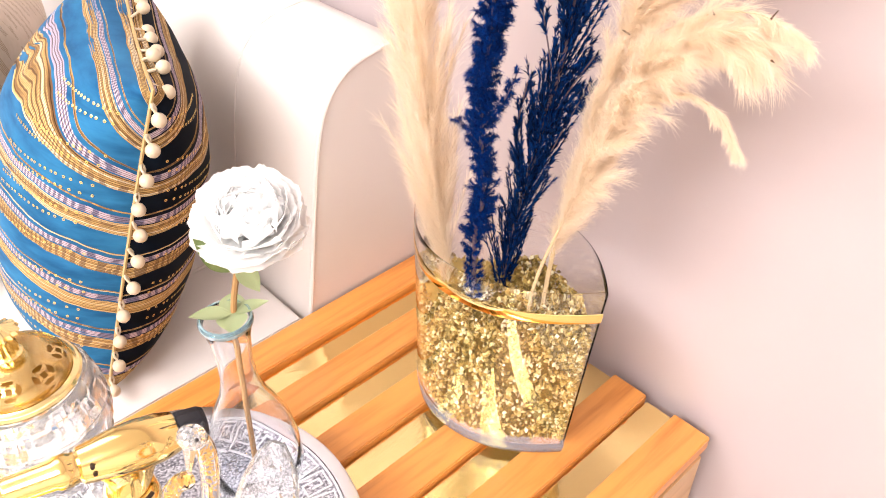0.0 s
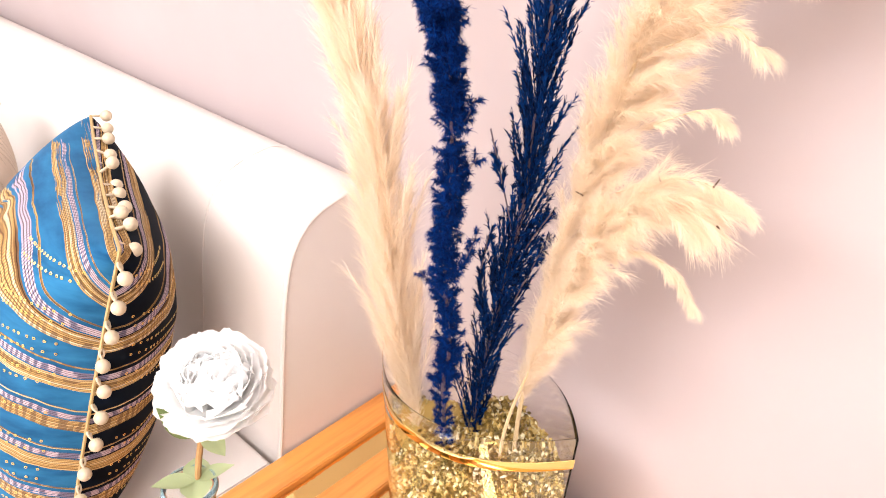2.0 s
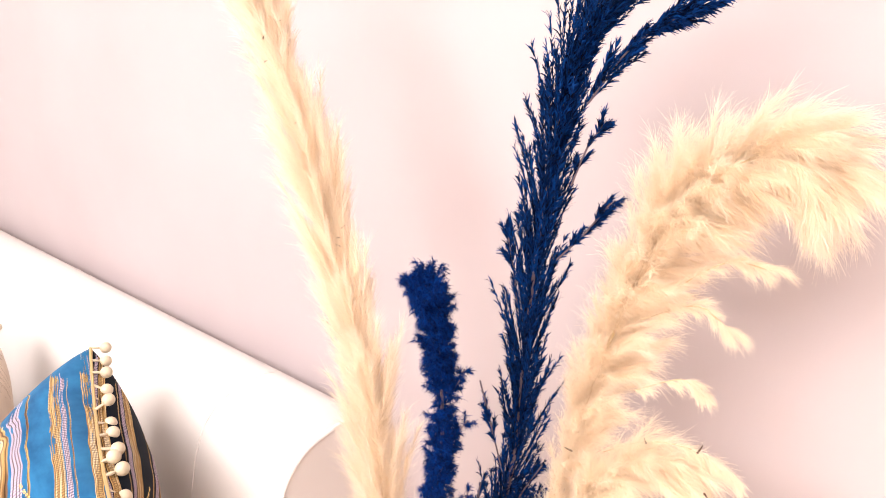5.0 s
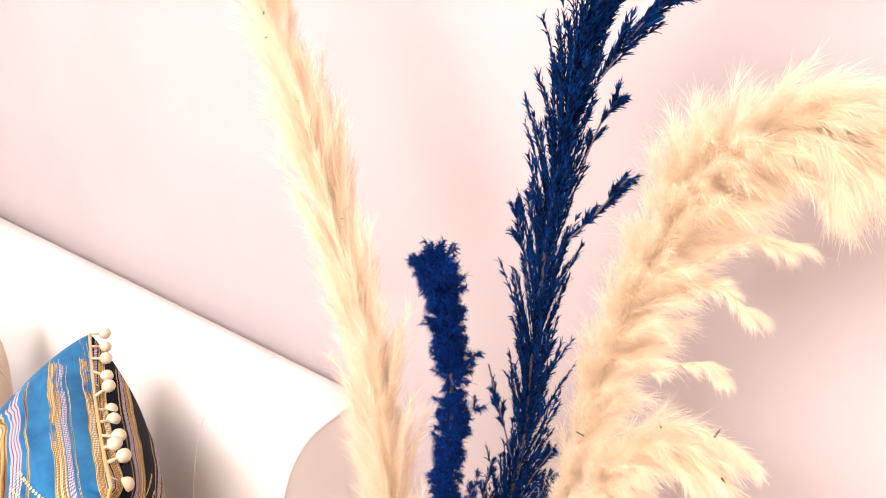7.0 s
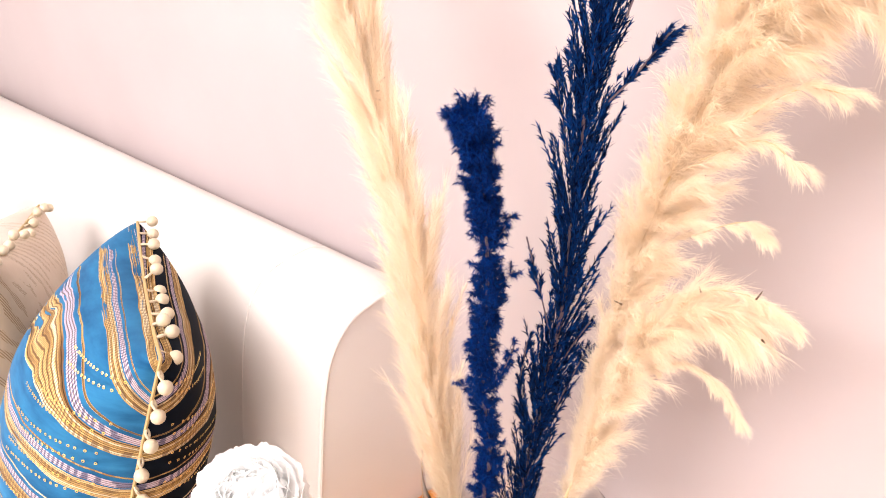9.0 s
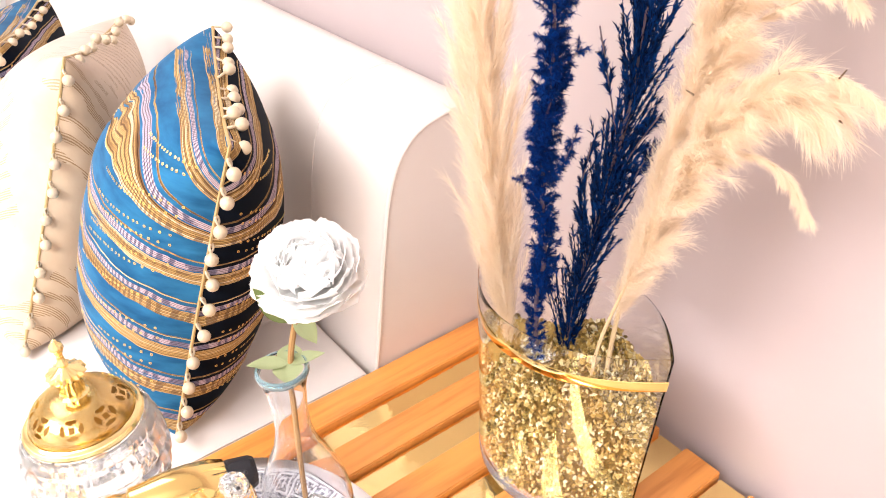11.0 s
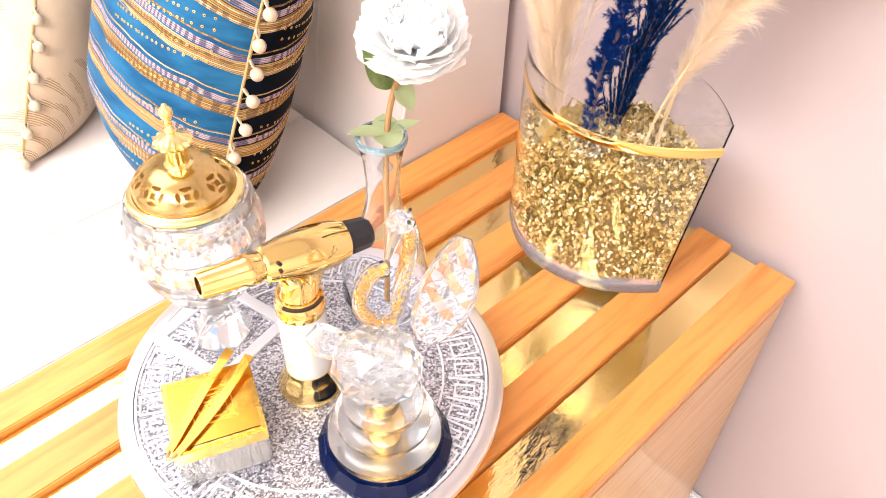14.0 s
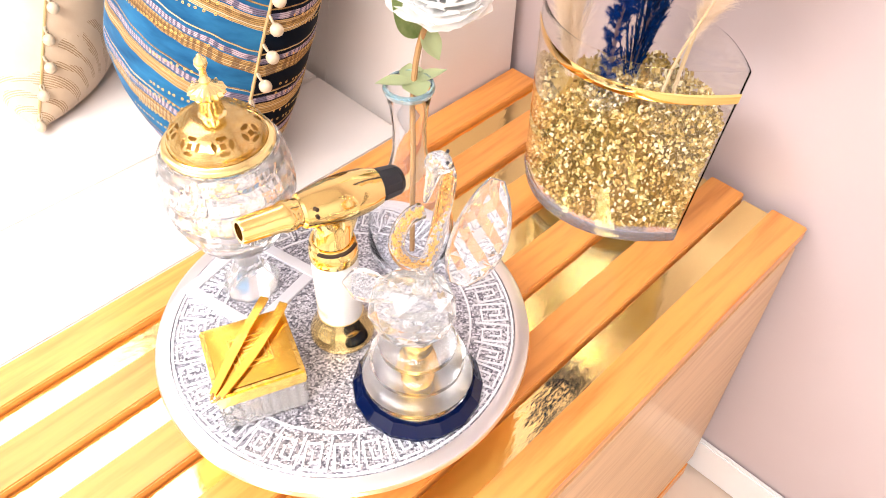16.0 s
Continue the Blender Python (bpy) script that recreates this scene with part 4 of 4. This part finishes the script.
for sx in (-1, 1):
    bm = bmesh.new()
    rows = []
    for k in range(13):
        s = k / 12
        x = -0.050 + 0.105 * s
        y = sx * (0.0035 + 0.0065 * math.sin(s * math.pi * 0.62))
        w = 0.0029 + 0.0012 * math.sin(s * math.pi) + (0.001 if k > 10 else 0)
        z = 0.001 + 0.006 * s * s
        rows.append([bm.verts.new((x, y - w, z)), bm.verts.new((x, y + w, z)), bm.verts.new((x, y + w, z + 0.0016)), bm.verts.new((x, y - w, z + 0.0016))])
    for a, b in zip(rows, rows[1:]):
        for j in range(4):
            bm.faces.new((a[j], a[(j + 1) % 4], b[(j + 1) % 4], b[j]))
    bm.faces.new(rows[0])
    bm.faces.new(rows[-1][::-1])
    bmesh.ops.recalc_face_normals(bm, faces=bm.faces)
    part("arm", bm, GOLD_FACE, tongs)
part("bend", tube(smooth_path([(-0.049, -0.0035, 0.002), (-0.054, -0.002, 0.002), (-0.0555, 0, 0.002), (-0.054, 0.002, 0.002), (-0.049, 0.0035, 0.002)], 4), 0.0016, 8), GOLD, tongs)

# ---- crystal swan ----
WC = Vector((-0.138, -0.549, tz))
swan = thing("crystal_swan", WC, "crystal swan figurine with gold flakes on a navy glass base", "figurine")
part("base_disc", lathe([(0, 0.0003), (0.058, 0.0003), (0.0605, 0.004), (0.0600, 0.007), (0.0525, 0.016), (0, 0.0162)], 16), NAVY_GLASS, swan, "bevelled navy glass base", False)
# silver disc added as a reflector, so the crystal above reads brighter
part("added_reflector", lathe([(0, 0.0163), (0.0475, 0.0163), (0.0475, 0.0166), (0, 0.0167)], 48), SILVER, swan, "reflector added under the crystal to brighten it")
for run, note in (([(0, 0.0170), (0.0450, 0.0170), (0.0500, 0.0225), (0.0505, 0.0290), (0.0470, 0.0335), (0.0360, 0.0378), (0, 0.0382)], "clear crystal disc"),
                  ([(0, 0.0388), (0.0350, 0.0388), (0.0415, 0.0440), (0.0425, 0.0505), (0.0385, 0.0560), (0.0280, 0.0605), (0, 0.0610)], ""),
                  ([(0, 0.0616), (0.0290, 0.0616), (0.0338, 0.0660), (0.0345, 0.0725), (0.0310, 0.0780), (0.0200, 0.0825), (0, 0.0830)], "")):
    part("crystal_disc", lathe(run, 40), CRYSTAL_DISC, swan, note)
part("gold_core", lathe([(0, 0.0172), (0.012, 0.0173), (0.0135, 0.022), (0.009, 0.028), (0.013, 0.034), (0.011, 0.0386), (0.012, 0.046), (0.008, 0.052), (0.012, 0.058), (0.012, 0.066), (0.007, 0.070), (0.011, 0.076), (0, 0.081)], 20), GOLD_TEXT, swan, "gold core beads inside the crystal")
R = Vector((0.72, 0.69, 0))
F = Vector((-0.69, 0.72, 0))
bm = bmesh.new()
bmesh.ops.create_icosphere(bm, subdivisions=2, radius=1.0, matrix=Matrix.LocRotScale(Vector((0, 0, 0.115)) - R * 0.004, Euler((0, 0, radians(44))), (0.038, 0.034, 0.036)))
part("body", bm, CRYSTAL, swan, "faceted crystal body", False)


def wing(root, tip, across, wide, thick):
    bm = bmesh.new()
    root, tip, across = Vector(root), Vector(tip), Vector(across).normalized()
    nrm = (tip - root).normalized().cross(across)
    rows = []
    for k in range(7):
        s = k / 6
        w = wide * math.sin(math.pi * min(1, 0.16 + 0.84 * (1 - s) ** 0.75)) * (1 if s < 1 else 0.02) + 0.001
        c = root.lerp(tip, s) + across * (0.25 * wide * math.sin(s * math.pi))
        t = thick * (1 - 0.75 * s)
        rows.append([bm.verts.new(c + across * (w * math.cos(a)) + nrm * (t * math.sin(a))) for a in (2 * math.pi * j / 8 for j in range(8))])
    for a, b in zip(rows, rows[1:]):
        for j in range(8):
            bm.faces.new((a[j], a[(j + 1) % 8], b[(j + 1) % 8], b[j]))
    bm.faces.new(rows[0][::-1])
    bm.faces.new(rows[-1])
    bmesh.ops.recalc_face_normals(bm, faces=bm.faces)
    return bm


bm = bmesh.new()
root, tip = R * 0.036 + F * 0.018 + Vector((0, 0, 0.124)), R * 0.0625 + F * 0.045 + Vector((0, 0, 0.216))
axis_w = (tip - root).normalized()
across = (R - axis_w * R.dot(axis_w)).normalized()
out = across.cross(axis_w)
rows = []
for k in range(9):
    s = k / 8
    w = 0.0235 * math.sin(math.pi * (0.06 + 0.90 * s ** 0.85)) ** 0.62
    c = root.lerp(tip, s) + across * (0.003 * math.sin(3.2 * s) - 0.002)
    ring = []
    for j in range(10):
        a = 2 * math.pi * j / 10
        t = 0.0062 * (1 if (j + k) % 2 else 0.72) * math.sin(math.pi * (0.1 + 0.8 * s))
        ring.append(bm.verts.new(c + across * (w * math.cos(a)) + out * (t * math.sin(a))))
    rows.append(ring)
for a, b in zip(rows, rows[1:]):
    for j in range(10):
        bm.faces.new((a[j], a[(j + 1) % 10], b[(j + 1) % 10]))
        bm.faces.new((a[j], b[(j + 1) % 10], b[j]))
bm.faces.new(rows[0][::-1])
bm.faces.new(rows[-1])
bmesh.ops.recalc_face_normals(bm, faces=bm.faces)
part("wing", bm, CRYSTAL, swan, "faceted crystal wing", False)
part("wing", wing(-R * 0.004 - F * 0.006 + Vector((0, 0, 0.128)), Vector((-0.050, -0.036, 0.134)), F * 0.5 + Vector((0, 0, 0.9)), 0.014, 0.006), CRYSTAL, swan, "", False)
NF = 0.016
nk = smooth_path([Vector((0, 0, z)) + R * x + F * NF for x, z in ((0.0030, 0.2090), (-0.0063, 0.2020), (-0.0149, 0.1850), (-0.0160, 0.1640), (-0.0070, 0.1505), (0.0055, 0.1510), (0.0130, 0.1735), (0.0185, 0.2080), (0.0222, 0.2400), (0.0195, 0.2535))], 8)
glass_neck = part("neck", tube(nk, 0.0066, 14), CRYSTAL_NECK, swan, "clear glass neck looped in a U")
sp = []
for _ in range(520):
    k = rnd.uniform(0, len(nk) - 6.01)
    q = nk[int(k)].lerp(nk[int(k) + 1], k % 1)
    sp.append(q + rand_dir(rnd) * 0.0036 * rnd.random() ** 0.5)
me = chip_soup(sp, 0.0009, 0.0019)
me.materials[0] = AMBER
part("gold_flakes", me, AMBER, glass_neck, "gold flakes set in the glass neck")["kind"] = "stuff"
bm = bmesh.new()
bmesh.ops.create_icosphere(bm, subdivisions=2, radius=1.0, matrix=Matrix.LocRotScale(R * 0.0150 + F * NF + Vector((0, 0, 0.2560)), Euler((0, 0, radians(44))), (0.0105, 0.0088, 0.0095)))
swan_head = part("head", bm, CRYSTAL, swan, "", False)
for sgn in (-1, 1):
    part("eye", ball(0.0014, R * 0.0215 + F * (NF + sgn * 0.0065) + Vector((0, 0, 0.2615)), 8, 6), BLACK, swan_head)
beak_way = (R * 0.0057 + Vector((0, 0, 0.2180)) - R * 0.0125 - Vector((0, 0, 0.2500)))
bm = tube([R * 0.0125 + F * NF + Vector((0, 0, 0.2500)) + beak_way * k for k in (0, 0.35, 0.7, 1.0)], lambda u: 0.0060 * (1 - 0.72 * u), 7)
part("beak", bm, CRYSTAL, swan_head, "", False)
join = tube(smooth_path([R * 0.0060 + F * NF + Vector((0, 0, 0.1500)), R * 0.0060 + F * 0.010 + Vector((0, 0, 0.1400)), R * 0.0020 + F * 0.004 + Vector((0, 0, 0.1250))], 5), 0.0068, 12)
part("neck_root", join, CRYSTAL, swan)

# ---- bottle with peony ----
OC = Vector((-0.270, -0.432, tz))
bottle = thing("glass_bottle", OC, "clear glass bud vase with a blue-tinted rim", "bottle")
outer = [(0, 0.0003), (0.040, 0.0003), (0.0445, 0.006), (0.0455, 0.02), (0.044, 0.05), (0.039, 0.078), (0.029, 0.104), (0.0205, 0.124), (0.0165, 0.145), (0.0160, 0.170), (0.0180, 0.195), (0.0215, 0.212), (0.0225, 0.217)]
inner = [(0.0210, 0.219), (0.0195, 0.216), (0.0160, 0.195), (0.0140, 0.170), (0.0145, 0.145), (0.0185, 0.123), (0.027, 0.102), (0.037, 0.076), (0.042, 0.048), (0.043, 0.02), (0.040, 0.010), (0, 0.009)]
outer, inner = ([(r, z * 0.965) for r, z in run] for run in (outer, inner))
bottle_glass = part("glass", lathe(outer + inner, 48), GLASS, bottle)
bottle_glass.visible_shadow = False
RIM = Mat("aqua_glass_rim", (0.55, 0.80, 0.88), 0.05, Transmission_Weight=0.8, IOR=1.45).mat
part("rim", lathe([(0.0218, 0.2045), (0.0232, 0.2060), (0.0238, 0.2090), (0.0226, 0.2125), (0.0206, 0.2125), (0.0226, 0.2092)], 48), RIM, bottle_glass, "aqua tinted lip")
peony = thing("silk_peony", OC + Vector((0, 0, 0.012)), "white silk peony with green leaves standing in the bottle", "flower")
FC = Vector((0.001, 0.038, 0.288))
part("stem", tube(smooth_path([(0.010, -0.008, 0.0), (0.004, 0.0, 0.11), (-0.003, 0.008, 0.185), (-0.008, 0.020, 0.225), FC - Vector((0.003, 0.006, 0.024))], 6), 0.0028, 8), FLOWER_STEM, peony, "brown wrapped stem")


def petal_mesh(name, size, cup, seed):
    """A spoon-shaped petal with a ruffled edge, hinged at its base and bending upwards."""
    bm = bmesh.new()
    N, M = 14, 10
    g = []
    for j in range(M + 1):
        s = j / M
        row = []
        for i in range(N + 1):
            a = 2 * i / N - 1
            w = size * (0.14 + 0.56 * math.sin(min(1.0, s * 1.02) * math.pi * 0.66))
            frill = size * s ** 4 * (0.10 * noise.noise(Vector((a * 3.2, seed * 7.1, 0))) + 0.07 * noise.noise(Vector((a * 9, seed * 3.3, 2))))
            bend = cup * s * 1.35
            run = size * (math.sin(bend) / 1.35 / cup) * (1 - 0.20 * a * a * s) + frill * math.cos(bend)
            up = size * ((1 - math.cos(bend)) / 1.35 / cup) + frill * math.sin(bend)
            side = 0.30 * size * a * a * s * (1 - 0.4 * s)
            wave = 0.05 * size * s * s * noise.noise(Vector((a * 5, s * 3, seed * 2.2)))
            row.append(bm.verts.new((a * w, run - side * math.sin(bend), up + side * math.cos(bend) + wave)))
        g.append(row)
    for j in range(M):
        for i in range(N):
            bm.faces.new((g[j][i], g[j][i + 1], g[j + 1][i + 1], g[j + 1][i]))
    return mesh_of(name, bm, PETAL, True, False)


petals = [petal_mesh("petal", 0.0425, c, k) for k, c in enumerate((0.55, 0.75, 0.95, 1.15, 0.65, 0.85))]
r = random.Random(3)
face = (Vector((0.30, -0.22, 0.86))).normalized().to_track_quat("Z", "Y").to_matrix().to_4x4()
for ring, (n, tilt, size, mi, lift) in enumerate([(9, -22, 1.04, (0, 4), -0.014), (9, -2, 1.06, (0, 4), -0.014), (9, 14, 1.04, (1, 4), -0.014), (8, 28, 1.00, (1, 5), -0.013), (8, 40, 0.94, (2, 5), -0.012), (7, 50, 0.88, (2, 3), -0.010), (6, 60, 0.80, (2, 3), -0.008), (4, 72, 0.72, (3, 3), -0.006)]):
    for k in range(n):
        ang = 360 / n * (k + 0.5 * (ring % 2)) + r.uniform(-10, 10)
        ob = part("petal", petals[mi[k % 2]], PETAL, peony)
        sc = size * r.uniform(0.90, 1.08)
        ob.matrix_basis = Matrix.Translation(FC) @ face @ pose(0, 0, lift, 0, 0, ang) @ pose(0, 0.003, 0, tilt + r.uniform(-6, 6)) @ Matrix.Diagonal((sc, sc, sc, 1))
part("calyx", ball(0.012, FC - face.to_3x3() @ Vector((0, 0, 0.018))), LEAF, peony)


def leaf_mesh(length, width, curl, fold):
    bm = bmesh.new()
    rows = []
    for j in range(11):
        s = j / 10
        w = width * math.sin(math.pi * s ** 0.8) + 0.0002
        z = curl * s * s * length
        rows.append([bm.verts.new((-w, length * s, z + fold * w)), bm.verts.new((-w * 0.5, length * s, z + fold * w * 0.35)), bm.verts.new((0, length * s, z)), bm.verts.new((w * 0.5, length * s, z + fold * w * 0.35)), bm.verts.new((w, length * s, z + fold * w))])
    for a, b in zip(rows, rows[1:]):
        for j in range(4):
            bm.faces.new((a[j], a[j + 1], b[j + 1], b[j]))
    bmesh.ops.solidify(bm, geom=bm.faces[:], thickness=0.0004)
    bmesh.ops.recalc_face_normals(bm, faces=bm.faces[:])
    return bm


def aim(at, way, up):
    y = Vector(way).normalized()
    z = Vector(up)
    z = (z - y * z.dot(y)).normalized()
    m = Matrix((y.cross(z), y, z)).transposed().to_4x4()
    m.translation = at
    return m


S = Vector((0.42, 0.90, 0))
knot = Vector((-0.011, 0.024, 0.232))
mouth = Vector((-0.003, 0.008, 0.1970))
for at, way, up, ln, wd, curl, fold, mat in [
    (knot, -S * 0.55 + Vector((0.10, 0, 0.85)), Vector((0.9, -0.42, 0.1)), 0.056, 0.011, 0.10, 0.5, LEAF),
    (knot + Vector((0.002, 0.002, 0.012)), S * 0.30 + Vector((0.25, -0.12, -0.75)), Vector((0.9, -0.42, 0.2)), 0.036, 0.009, -0.10, 0.4, LEAF_PALE),
    (knot + Vector((0, 0, 0.004)), S * 0.15 + Vector((-0.1, 0, 0.9)), Vector((0.9, -0.42, 0.1)), 0.034, 0.009, 0.12, 0.4, LEAF),
    (mouth, -S * 0.95 + Vector((0, 0, 0.12)), Vector((0, 0, 1)), 0.036, 0.009, 0.04, 0.35, LEAF_PALE),
    (mouth, S * 0.95 + Vector((0, 0, 0.14)), Vector((0, 0, 1)), 0.033, 0.008, 0.04, 0.35, LEAF_PALE),
    (mouth, Vector((0.85, -0.45, 0.10)), Vector((0, 0, 1)), 0.026, 0.013, -0.10, 0.25, LEAF_PALE),
    (mouth, Vector((-0.7, 0.5, 0.16)), Vector((0, 0, 1)), 0.024, 0.011, 0.0, 0.25, LEAF_PALE),
]:
    ob = part("leaf", leaf_mesh(ln, wd, curl, fold), mat, peony, "green fabric leaf")
    ob.matrix_basis = aim(at, way, up)

# ---- unseen panels added at the overhead lamps ----
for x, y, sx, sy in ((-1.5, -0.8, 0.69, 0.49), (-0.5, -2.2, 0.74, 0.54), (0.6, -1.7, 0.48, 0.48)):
    cl = thing("unseen_lamp_panel", (x, y, 2.6), "unseen white pendant panel added between the area lamps", "ceiling light", "ceiling lights")
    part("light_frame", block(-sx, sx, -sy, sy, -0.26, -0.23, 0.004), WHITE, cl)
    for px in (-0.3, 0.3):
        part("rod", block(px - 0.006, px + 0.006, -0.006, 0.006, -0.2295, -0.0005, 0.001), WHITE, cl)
